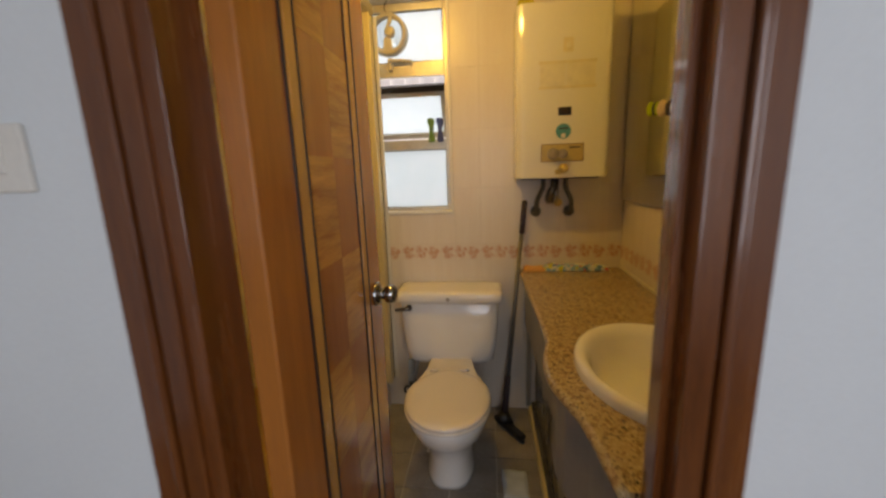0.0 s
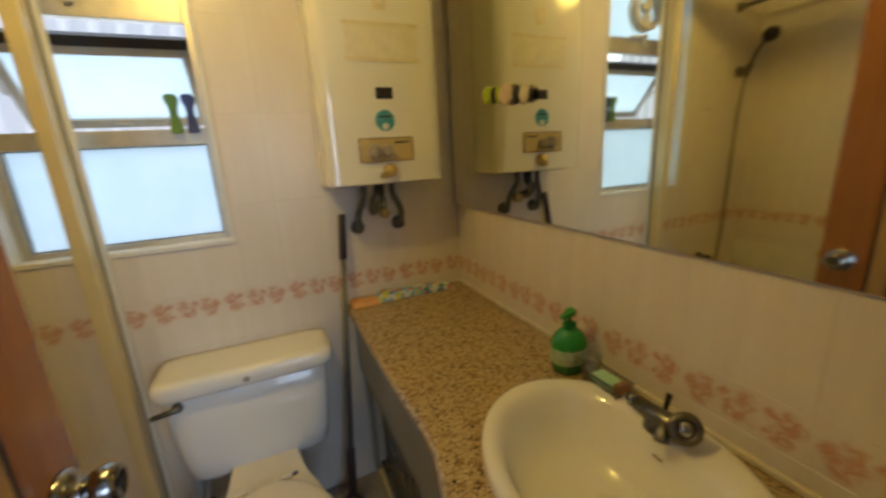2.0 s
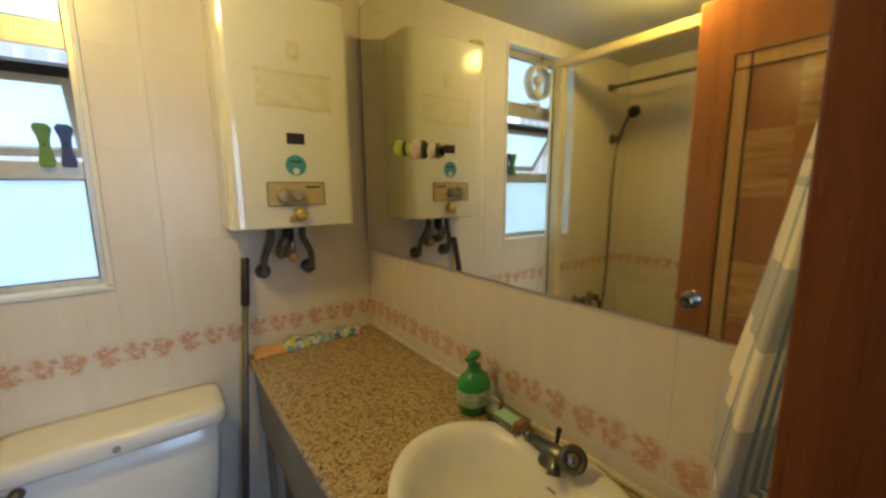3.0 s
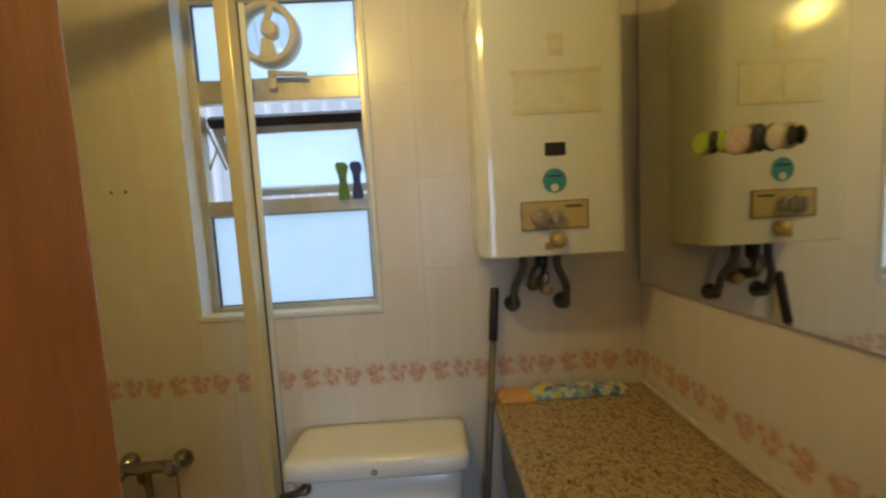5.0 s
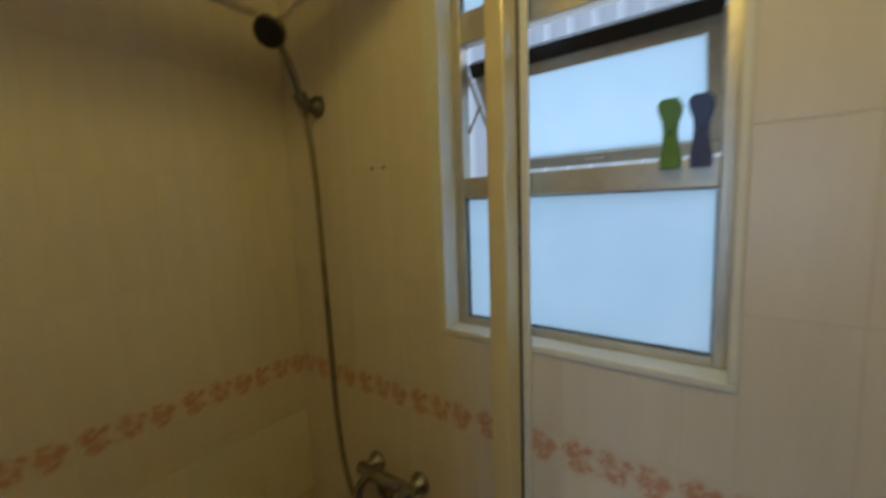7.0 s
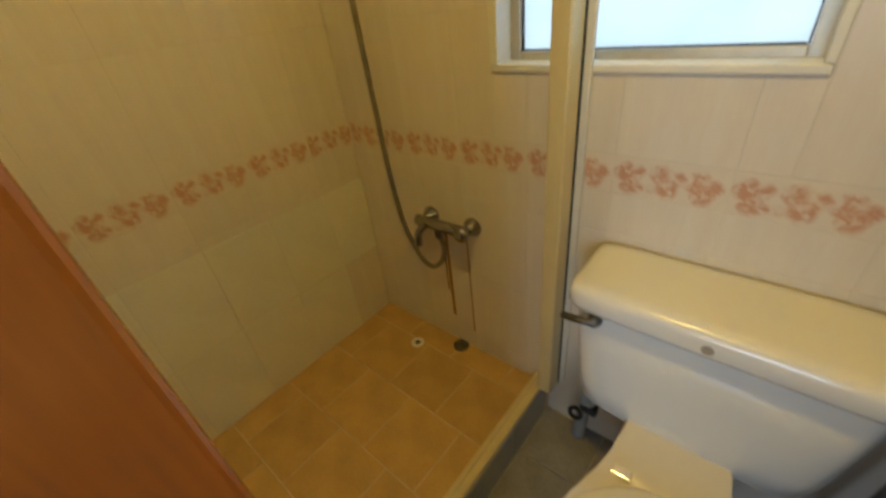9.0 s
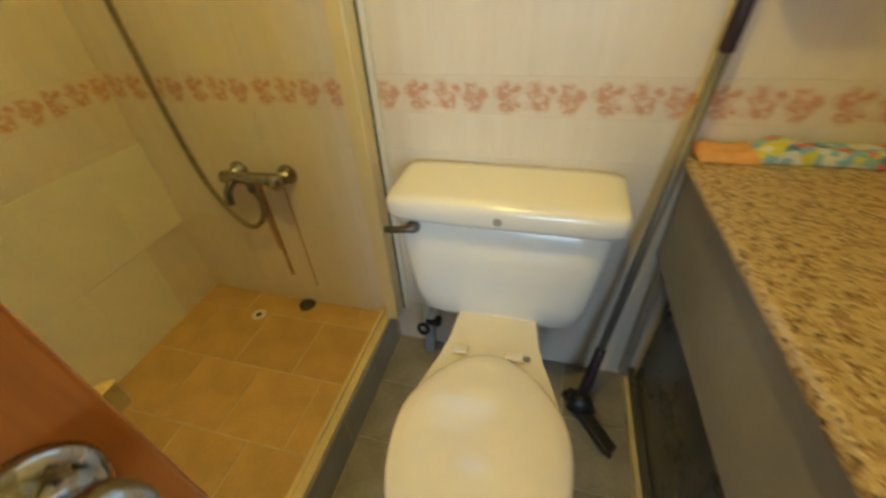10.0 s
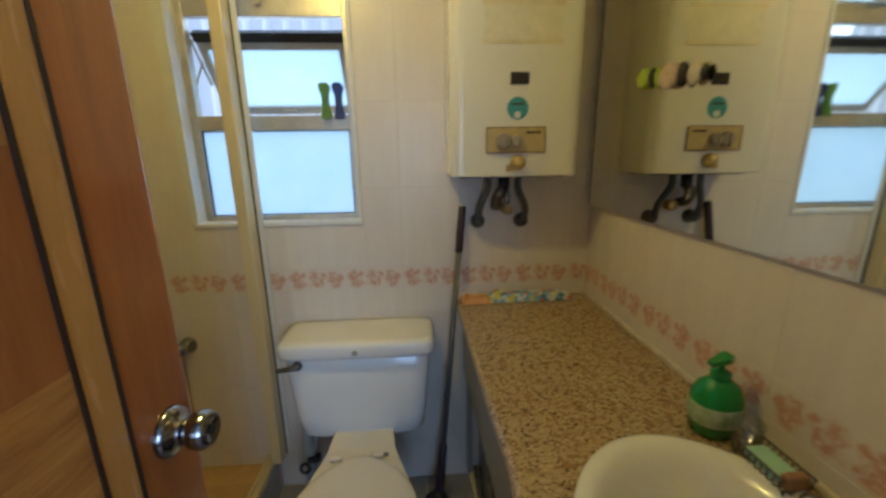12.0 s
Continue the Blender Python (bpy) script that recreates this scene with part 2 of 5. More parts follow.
M_WOODFRAME = mat("dark_varnished_wood", (0.195, 0.057, 0.0115), 0.26, vary=0.2, scale=3, fine=30, bump=0.02, stretch=(14, 14, 1), coat=0.5, second=(0.10, 0.027, 0.0065))
M_LEAF = mat("orange_varnished_wood", (0.52, 0.178, 0.034), 0.24, vary=0.14, scale=3, fine=24, bump=0.02, stretch=(10, 10, 0.8), coat=0.4, second=(0.38, 0.135, 0.034))
M_SQ_DARK = mat("brown_veneer", (0.46, 0.166, 0.038), 0.24, vary=0.1, scale=3, fine=24, bump=0.02, stretch=(10, 10, 1.0), coat=0.4, per_piece=0.05, second=(0.36, 0.125, 0.032))
M_SQ_LIGHT = mat("honey_veneer", (0.70, 0.335, 0.072), 0.24, vary=0.1, scale=2.6, fine=16, bump=0.02, stretch=(1.6, 1.6, 13), coat=0.4, per_piece=0.05, second=(0.36, 0.135, 0.03))
M_INLAY = mat("pale_inlay", (0.66, 0.34, 0.085), 0.26, vary=0.06, stretch=(10, 10, 1), coat=0.4)
M_LINE = mat("dark_inlay_line", (0.035, 0.016, 0.01), 0.4, vary=0.1)
M_CHROME = mat("chrome", (0.36, 0.35, 0.345), 0.12, 1.0, vary=0.1, scale=20, bump=0.0, spread=0.08)
M_DULL = mat("tarnished_chrome", (0.22, 0.21, 0.195), 0.34, 1.0, vary=0.25, scale=25, bump=0.05, spread=0.1)
M_RUBBER = mat("black_rubber", (0.018, 0.017, 0.017), 0.55, vary=0.2)
M_ALU = mat("window_aluminium", (0.62, 0.57, 0.47), 0.38, 0.55, vary=0.1, scale=12, spread=0.08)
M_CREAM_ALU = mat("cream_aluminium", (0.74, 0.62, 0.34), 0.32, 0.1, vary=0.06, scale=10, stretch=(1, 1, 0.3))
M_WHITE_TRIM = mat("white_trim", (0.78, 0.76, 0.70), 0.4, vary=0.06)
M_CERAMIC = mat("white_ceramic", (0.83, 0.80, 0.74), 0.2, vary=0.015, scale=4, bump=0.0, coat=0.5)
M_SEAT = mat("ivory_plastic", (0.82, 0.74, 0.62), 0.08, vary=0.02, scale=4, bump=0.0, coat=1.0)
M_ENAMEL = mat("cream_enamel", (0.82, 0.80, 0.72), 0.13, vary=0.02, scale=4, bump=0.0, coat=0.4)
M_TAPE = mat("yellowed_tape", (0.77, 0.69, 0.46), 0.45, vary=0.08, scale=22)
M_TAPE_PALE = mat("yellowed_label", (0.79, 0.74, 0.57), 0.4, vary=0.06, scale=26)
M_GOLD = mat("ochre_control_plate", (0.58, 0.45, 0.18), 0.35, vary=0.08, scale=20)
M_BLACK = mat("black_plastic", (0.02, 0.019, 0.02), 0.35, vary=0.15)
M_TEAL = mat("teal_sticker", (0.07, 0.34, 0.40), 0.35, vary=0.1, scale=40)
M_KNOB = mat("grey_knob", (0.42, 0.36, 0.28), 0.4, vary=0.15, scale=40)
M_BRASS = mat("yellowed_brass", (0.62, 0.46, 0.16), 0.4, 0.3, vary=0.2, scale=30)
M_PIPE = mat("braided_pipe", (0.13, 0.135, 0.12), 0.5, 0.3, vary=0.2, scale=60, fine=300, bump=0.3)
M_GRANITE = granite_mat()
M_APRON = mat("grey_laminate", (0.27, 0.26, 0.24), 0.4, vary=0.08, scale=6)
M_CABINET = mat("dark_laminate", (0.10, 0.095, 0.088), 0.28, vary=0.12, scale=6)
M_CAULK = mat("white_caulk", (0.76, 0.68, 0.52), 0.6, vary=0.12, scale=25, bump=0.2)
M_MIRROR = mirror_mat()
M_FROST = frosted_mat()
M_CLEAR = clear_mat()
M_VENT = mat("beige_plastic", (0.62, 0.55, 0.40), 0.4, vary=0.08)
M_GREEN_PEG = mat("green_peg_plastic", (0.12, 0.25, 0.035), 0.35, vary=0.1, scale=40)
M_BLUE_PEG = mat("blue_peg_plastic", (0.03, 0.045, 0.19), 0.35, vary=0.1, scale=40)
M_GREEN = mat("green_bottle_plastic", (0.015, 0.26, 0.035), 0.14, vary=0.08, scale=20, coat=0.3)
M_LABEL = mat("bottle_label", (0.55, 0.60, 0.45), 0.4, vary=0.25, scale=50, second=(0.16, 0.3, 0.06))
M_SOAP = mat("green_soap", (0.42, 0.68, 0.50), 0.5, vary=0.08)
M_ORANGE = mat("orange_brush", (0.32, 0.17, 0.09), 0.6, vary=0.2)
M_PUFF_G = mat("lime_puff", (0.50, 0.66, 0.03), 0.9, vary=0.2, scale=60, bump=0.8, fine=180)
M_PUFF_C = mat("cream_puff", (0.72, 0.56, 0.42), 0.9, vary=0.15, scale=60, bump=0.8, fine=180)
M_GRIP = mat("purple_black_grip", (0.035, 0.02, 0.032), 0.45, vary=0.2)
M_POLE = mat("grey_pole", (0.17, 0.165, 0.16), 0.38, 0.3, vary=0.12)
M_HOSE = mat("shower_hose", (0.33, 0.29, 0.23), 0.35, 0.7, vary=0.2, scale=30, fine=500, bump=0.4)
M_RUST = mat("rust", (0.46, 0.26, 0.10), 0.8, vary=0.3, scale=40)
M_TOWEL = towel_mat("striped_towel", (0.82, 0.73, 0.60), (0.17, 0.21, 0.33), (0.06, 0.10, 0.14, 0.47, 0.51, 0.55, 0.86, 0.90), ((0.27, 0.45), (0.28, 0.0), (0.30, 0.45), (0.31, 0.0), (0.40, 0.55), (0.49, 0.0), (0.575, 0.6), (0.66, 0.0), (0.70, 0.6), (0.80, 0.1)))
M_ORANGE_CLOTH = mat("orange_cloth", (0.80, 0.42, 0.15), 0.95, vary=0.15, scale=18, fine=300, bump=0.5)
M_PRINT = print_mat("printed_cloth")
M_YELLOW_LUMP = mat("yellow_lump", (0.62, 0.56, 0.07), 0.9, vary=0.15, scale=40, fine=220, bump=0.7)
M_RAG = mat("pale_blue_rag", (0.55, 0.62, 0.68), 0.95, vary=0.15, scale=16, fine=300, bump=0.5)
M_FACADE_GLOW = mat("glowing_outside_wall", (0.72, 0.73, 0.73), 0.8, vary=0.06, scale=3)
# bluish emission stands in for daylight falling on the outside wall
M_FACADE_GLOW.node_tree.nodes["Principled BSDF"].inputs["Emission Color"].default_value = (0.86, 0.94, 1.0, 1)
M_FACADE_GLOW.node_tree.nodes["Principled BSDF"].inputs["Emission Strength"].default_value = 0.5
M_LAMP = glow_mat("lamp_dome", (1.0, 0.76, 0.40), 6.0)
M_HALLFLOOR = mat("hall_floor_wood", (0.30, 0.17, 0.08), 0.4, vary=0.15, scale=4, stretch=(1, 8, 1))

# ---- shapes ----


def thing(name, label, category, at=(0, 0, 0), group="", kind=""):
    ob = new(name)
    ob.location = at
    ob.empty_display_size = 0.05
    return tagged(ob, label, category, group, kind)


def mesh_of(name, bm, material, smooth=False):
    me = bpy.data.meshes.new(name)
    bmesh.ops.recalc_face_normals(bm, faces=bm.faces)
    if smooth:
        for f in bm.faces:
            f.smooth = True
    bm.to_mesh(me)
    bm.free()
    me.materials.append(material)
    return me


def part(name, bm, material, parent=None, label="", smooth=False):
    """One mesh object in world places, under a thing or a part."""
    ob = new(name, mesh_of(name, bm, material, smooth))
    if parent is not None:
        at = Vector((0, 0, 0))
        up = parent
        while up is not None:
            at += up.location
            up = up.parent
        ob.data.transform(Matrix.Translation(-at))
        ob.parent = parent
    if label:
        ob["label"] = label
    return ob


def structure(name, bm, material, label, category, smooth=False):
    return tagged(part(name, bm, material, None, "", smooth), label, category, kind="structure")


def box(x0, x1, y0, y1, z0, z1, bevel=0.0, bm=None, segments=2):
    bm = bm or bmesh.new()
    made = bmesh.ops.create_cube(bm, size=1, matrix=Matrix.LocRotScale(((x0 + x1) / 2, (y0 + y1) / 2, (z0 + z1) / 2), None, (x1 - x0, y1 - y0, z1 - z0)))
    if bevel:
        edges = list({e for v in made["verts"] for e in v.link_edges})
        bmesh.ops.bevel(bm, geom=edges, offset=bevel, segments=segments, affect="EDGES", profile=0.5)
    return bm


def loft(rings, bm=None, caps=True):
    """Skin through closed rings of equal count."""
    bm = bm or bmesh.new()
    rows = [[bm.verts.new(p) for p in r] for r in rings]
    for a, b in zip(rows, rows[1:]):
        for i in range(len(a)):
            j = (i + 1) % len(a)
            bm.faces.new((a[i], a[j], b[j], b[i]))
    if caps:
        bm.faces.new(rows[0])
        bm.faces.new(rows[-1])
    return bm


def oval(cx, cy, z, ax, ay, power=2.0, count=40, front=None):
    """A level superellipse; front gives another half-depth for the side towards -y."""
    pts = []
    for i in range(count):
        a = 2 * math.pi * i / count
        c, s = math.cos(a), math.sin(a)
        x = ax * math.copysign(abs(c) ** (2 / power), c)
        d = ay if s > 0 or front is None else front
        pts.append((cx + x, cy + d * math.copysign(abs(s) ** (2 / power), s), z))
    return pts


def turned(profile, m, bm=None, count=28, caps=True):
    """A lathed body: profile of (radius, height) along local z."""
    rings = [[m @ Vector((r * math.cos(2 * math.pi * i / count), r * math.sin(2 * math.pi * i / count), h)) for i in range(count)] for r, h in profile]
    return loft(rings, bm, caps)


def along(a, b):
    """A pose at a whose z points to b."""
    d = Vector(b) - Vector(a)
    return Matrix.Translation(a) @ d.to_track_quat("Z", "Y").to_matrix().to_4x4()


def rod(a, b, r, bm=None, r2=None, count=16, soft=0.0):
    h = (Vector(b) - Vector(a)).length
    r2 = r if r2 is None else r2
    profile = [(r, 0), (r2, h)] if not soft else [(r - soft, 0), (r, soft), (r2, h - soft), (r2 - soft, h)]
    return turned(profile, along(a, b), bm, count)


def curve_points(keys, steps=10):
    """Catmull-Rom points through the keys."""
    k = [Vector(p) for p in keys]
    k = [2 * k[0] - k[1]] + k + [2 * k[-1] - k[-2]]
    out = []
    for i in range(1, len(k) - 2):
        for s in range(steps):
            t = s / steps
            a, b, c, d = k[i - 1:i + 3]
            out.append(0.5 * (2 * b + (c - a) * t + (2 * a - 5 * b + 4 * c - d) * t * t + (3 * b - a - 3 * c + d) * t ** 3))
    return out + [k[-2]]


def tube(keys, r, bm=None, count=10, steps=8):
    pts = curve_points(keys, steps)
    rings = []
    for i, p in enumerate(pts):
        d = (pts[min(i + 1, len(pts) - 1)] - pts[max(i - 1, 0)]).normalized()
        side = d.cross(Vector((0.31, 0.2, 0.93))).normalized()
        up = side.cross(d)
        rings.append([p + r * (math.cos(2 * math.pi * j / count) * side + math.sin(2 * math.pi * j / count) * up) for j in range(count)])
    return loft(rings, bm)


def torus(m, big, small, bm=None, count=28, ring=10):
    bm = bm or bmesh.new()
    rows = []
    for i in range(count):
        a = 2 * math.pi * i / count
        rows.append([bm.verts.new(m @ Vector(((big + small * math.cos(2 * math.pi * j / ring)) * math.cos(a), (big + small * math.cos(2 * math.pi * j / ring)) * math.sin(a), small * math.sin(2 * math.pi * j / ring)))) for j in range(ring)])
    for i in range(count):
        a, b = rows[i], rows[(i + 1) % count]
        for j in range(ring):
            bm.faces.new((a[j], b[j], b[(j + 1) % ring], a[(j + 1) % ring]))
    return bm


def prism(outline, z0, z1, bevel=0.0):
    """An upright body over a flat outline."""
    bm = loft([[(x, y, z0) for x, y in outline], [(x, y, z1) for x, y in outline]])
    if bevel:
        bmesh.ops.bevel(bm, geom=list(bm.edges), offset=bevel, segments=2, affect="EDGES", profile=0.5)
    return bm


# ---- the plan ----
LEFT, RIGHT, BACK, FRONT, HALL = -1.27, 0.787, 2.0, 0.52, 0.455
CEIL, WX0, WX1, WZ0, WZ1 = 2.245, -0.645, -0.062, 1.118, 2.168
DX0, DX1, DTOP = -0.308, 0.350, 2.10
G = 0.0007

bm = box(LEFT - 0.12, WX0, BACK + G, 2.12, -0.06, CEIL)
box(WX1, RIGHT + 0.12, BACK + G, 2.12, -0.06, CEIL, bm=bm)
box(WX0, WX1, BACK + G, 2.12, -0.06, WZ0, bm=bm)
box(WX0, WX1, BACK + G, 2.12, WZ1, CEIL, bm=bm)
wall_north = structure("wall_north", bm, M_GROUT, "cream glazed tile wall with blossom border and window", "wall")
wall_west = structure("wall_west", box(LEFT - 0.12, LEFT - G, HALL, BACK + G, -0.06, CEIL), M_GROUT, "cream tiled shower wall with newer pale tiles below", "wall")
wall_east = structure("wall_east", box(RIGHT + G, RIGHT + 0.12, HALL, BACK + G, -0.06, CEIL), M_GROUT, "cream tiled wall behind basin and mirror", "wall")
bm = box(LEFT - G, DX0 - 0.02, HALL, FRONT, 0, CEIL)
box(DX1 + 0.02, RIGHT + G, HALL, FRONT, 0, CEIL, bm=bm)
box(DX0 - 0.02, DX1 + 0.02, HALL, FRONT, DTOP + 0.02, CEIL, bm=bm)
wall_south = structure("wall_south", bm, M_PAINT, "white painted wall round the bathroom doorway", "wall")
floor = structure("floor", box(-0.465, RIGHT + G, HALL - 0.02, BACK + G, -0.06, -0.005), M_GROUT, "grey tiled bathroom floor", "floor")
shower_floor = structure("shower_floor", box(LEFT - G, -0.465, FRONT, BACK + G, -0.06, 0.1135), M_GROUT_FLOOR, "raised shower floor of orange-brown tiles", "floor")
ceiling = structure("ceiling", box(LEFT - 0.12, RIGHT + 0.12, HALL, 2.12, CEIL, CEIL + 0.1), M_CEIL, "plain off-white bathroom ceiling", "ceiling")

# the hall outside, with its window behind the camera
structure("hall_floor", box(-1.6, 1.7, -1.9, HALL - 0.02, -0.06, 0.0), M_HALLFLOOR, "brown wooden hall floor", "floor")
structure("hall_ceiling", box(-1.6, 1.7, -1.9, HALL, 2.5, 2.6), M_CEIL, "white hall ceiling", "ceiling")
structure("hall_wall_west", box(-1.7, -1.6, -1.9, HALL, 0, 2.5), M_PAINT, "white painted hall wall", "wall")
structure("hall_wall_east", box(1.7, 1.8, -1.9, HALL, 0, 2.5), M_PAINT, "white painted hall wall", "wall")
bm = box(-1.6, -0.15, -1.98, -1.9, 0, 2.5)
box(1.35, 1.7, -1.98, -1.9, 0, 2.5, bm=bm)
box(-0.15, 1.35, -1.98, -1.9, 0, 0.8, bm=bm)
box(-0.15, 1.35, -1.98, -1.9, 2.1, 2.5, bm=bm)
structure("hall_wall_south", bm, M_PAINT, "white hall wall with a wide window opening", "wall")
bm = box(-1.6, LEFT - 0.0, HALL, HALL + 0.1, 0, 2.5)
box(RIGHT + G, 1.7, HALL, HALL + 0.1, 0, 2.5, bm=bm)
box(LEFT, RIGHT + G, HALL, HALL + 0.1, CEIL + 0.1, 2.5, bm=bm)
structure("hall_wall_north", bm, M_PAINT, "white painted hall wall", "wall")

# door frame: jambs, stops, moulded casings
door_frame = thing("door_frame", "dark brown varnished wooden door frame with moulded casing", "door frame", (0.06, 0.47, 0), kind="structure")
for s, x in ((-1, DX0), (1, DX1)):
    x0, x1 = (x - 0.018, x + 0.0255) if s < 0 else (x, x + 0.018)
    part("jamb", box(x0, x1, HALL - 0.01, 0.5385 if s < 0 else FRONT + 0.012, 0, DTOP + 0.018, 0.0015), M_WOODFRAME, door_frame)
    if s > 0:
        part("stop", box(x - 0.012, x, HALL + 0.012, HALL + 0.034, 0, DTOP, 0.0015), M_WOODFRAME, door_frame)
    for a, b, y, soft in ((0.0, 0.033, 0.019, 0.003), (0.033, 0.0365, 0.012, 0.001), (0.0365, 0.050, 0.025, 0.0062), (0.050, 0.085, 0.018, 0.003)):
        x0, x1 = sorted((x + s * (a + 0.0005), x + s * b))
        part("casing", box(x0, x1, HALL - y, HALL - 0.001, 0, DTOP + b, soft, segments=3), M_WOODFRAME, door_frame)
    x0, x1 = sorted((x + s * 0.004, x + s * 0.05))
    part("inner_casing", box(x0, x1, FRONT + 0.001, FRONT + 0.011, 0, DTOP + 0.05, 0.004), M_WOODFRAME, door_frame)
part("head", box(DX0 + 0.034, DX1 - 0.0005, HALL - 0.01, FRONT + 0.012, DTOP, DTOP + 0.018, 0.002), M_WOODFRAME, door_frame)
for a, b, y in ((0.0, 0.030, 0.022), (0.030, 0.036, 0.014), (0.036, 0.085, 0.020)):
    part("casing", box(DX0, DX1, HALL - y - 0.001, HALL - 0.002, DTOP + a + 0.019, DTOP + b + 0.018, 0.004), M_WOODFRAME, door_frame)

part("inner_casing", box(DX0 + 0.034, DX1 + 0.004, FRONT + 0.001, FRONT + 0.011, DTOP + 0.019, DTOP + 0.09, 0.004), M_WOODFRAME, door_frame)

# door leaf, open against the shower side
LX, LY0, LY1, LT = -0.235, 0.540, 1.170, 2.085
door = thing("door_1", "open orange-brown varnished door with checkered veneer panel", "door", (LX - 0.018, LY0, 0.008), kind="structure")
SW, IW = 0.128, 0.050
door_panel = part("leaf", box(LX - 0.046, LX, LY0, LY1, 0.008, LT, 0.005, segments=3), M_LEAF, door)
PY0, PY1, PZ1, PZ0 = LY0 + SW, LY1 - SW, 1.874, 0.16
for y0, y1, z0, z1 in ((PY0, PY0 + IW, PZ0, PZ1), (PY1 - IW, PY1, PZ0, PZ1), (PY0 + IW, PY1 - IW, PZ1 - IW, PZ1), (PY0 + IW, PY1 - IW, PZ0, PZ0 + IW)):
    part("inlay_strip", box(LX - 0.001, LX + 0.0022, y0 + 0.0006, y1 - 0.0006, z0 + 0.0006, z1 - 0.0006), M_INLAY, door, "pale inlay strip")
for y in (PY0, PY0 + IW, PY1 - IW, PY1):
    part("inlay_line", box(LX - 0.001, LX + 0.0042, y - 0.0028, y + 0.0028, PZ0, PZ1), M_LINE, door, "dark inlay line")
for z in (PZ0, PZ0 + IW, PZ1 - IW, PZ1):
    part("inlay_line", box(LX - 0.001, LX + 0.0040, PY0 + 0.003, PY1 - 0.003, z - 0.0025, z + 0.0025), M_LINE, door, "dark inlay line")
mid = (PY0 + PY1) / 2
ZS = [PZ0 + IW + 0.003, 0.434, 0.669, 0.904, 1.139, 1.374, 1.609, PZ1 - IW - 0.003]
for row, (z0, z1) in enumerate(zip(ZS, ZS[1:])):
    for col, (y0, y1) in enumerate(((PY0 + IW + 0.003, mid), (mid, PY1 - IW - 0.003))):
        light = (row + col) % 2 == 0
        part("veneer_square", box(LX - 0.001, LX + (0.0016 if light else 0.0013), y0, y1, z0, z1), M_SQ_LIGHT if light else M_SQ_DARK, door)
KY, KZ = 1.112, 0.965
knob = part("knob", turned([(0.0, -0.002), (0.037, -0.002), (0.0378, 0.003), (0.0355, 0.010), (0.028, 0.0155), (0.0195, 0.019), (0.0185, 0.025), (0.0225, 0.030), (0.0275, 0.037), (0.0292, 0.046), (0.0282, 0.055), (0.0248, 0.0615), (0.0205, 0.064), (0.0165, 0.0625), (0.010, 0.0605), (0.0, 0.060)], along((LX, KY, KZ), (LX + 1, KY, KZ)), count=36), M_CHROME, door, "chrome door knob", smooth=True)
part("knob_lock", turned([(0.0, 0.0), (0.006, 0.0), (0.006, 0.004), (0.0, 0.004)], along((LX + 0.0602, KY, KZ), (LX + 1, KY, KZ)), count=14), M_BLACK, knob)
part("knob_back", turned([(0.0, -0.002), (0.037, -0.002), (0.036, 0.005), (0.013, 0.012), (0.012, 0.030), (0.026, 0.040), (0.026, 0.054), (0.012, 0.062), (0.0, 0.062)], along((LX - 0.046, KY, KZ), (LX - 1, KY, KZ))), M_CHROME, door, "chrome door knob", smooth=True)
plate = part("latch_plate", box(LX - 0.035, LX - 0.011, LY1 - 0.001, LY1 + 0.0015, KZ - 0.030, KZ + 0.030, 0.0006), M_DULL, door, "dull metal latch plate")
bolt = [(LX - 0.031, LY1), (LX - 0.015, LY1), (LX - 0.015, LY1 + 0.013), (LX - 0.019, LY1 + 0.014), (LX - 0.031, LY1 + 0.003)]
part("latch_bolt", prism(bolt, KZ - 0.011, KZ + 0.011, 0.0008), M_BRASS, plate, "bevelled brass latch bolt")
light_switch = thing("light_switch", "square white plastic light switch on the hall wall", "light switch", (-0.543, HALL, 1.371))
part("plate", box(-0.587, -0.499, HALL - 0.009, HALL, 1.325, 1.417, 0.004), M_WHITE_TRIM, light_switch)
part("rocker", box(-0.555, -0.531, HALL - 0.013, HALL - 0.007, 1.350, 1.392, 0.003), M_WHITE_TRIM, light_switch)

# ---- window ----
window_1 = thing("window_1", "aluminium window with frosted panes and tilted open middle sash", "window", (-0.35, 2.05, WZ0), kind="structure")
part("window_sill", box(WX0 - 0.004, WX1 + 0.003, BACK - 0.006, 2.055, WZ0 - 0.002, WZ0 + 0.014, 0.003), M_WHITE_TRIM, window_1, "white sill")
part("reveal", box(WX1 - 0.010, WX1 + 0.004, BACK - 0.006, 2.055, WZ0 + 0.015, WZ1 - 0.001, 0.002), M_WHITE_TRIM, window_1)
# the plastered edge on the shower side widens towards the top
bm = loft([[(x, y, z) for x, y in ((WX0 - out, BACK - 0.006), (WX0 + 0.012, BACK - 0.006), (WX0 + 0.012, 2.055), (WX0 - out, 2.055))] for z, out in ((WZ0 + 0.015, 0.006), (1.50, 0.020), (WZ1 - 0.001, 0.044))])
part("reveal", bm, M_WHITE_TRIM, window_1, "uneven white plastered edge")
part("reveal", box(WX0 + 0.013, WX1 - 0.011, BACK - 0.005, 2.055, WZ1 - 0.014, WZ1 + 0.002, 0.002), M_WHITE_TRIM, window_1)
FY0, FY1 = 2.056, 2.092
X0, X1 = WX0 + 0.004, WX1 - 0.002
for x0, x1 in ((X0, X0 + 0.030), (X1 - 0.030, X1)):
    part("window_frame", box(x0, x1, FY0, FY1, WZ0 + 0.005, WZ1, 0.002), M_ALU, window_1)
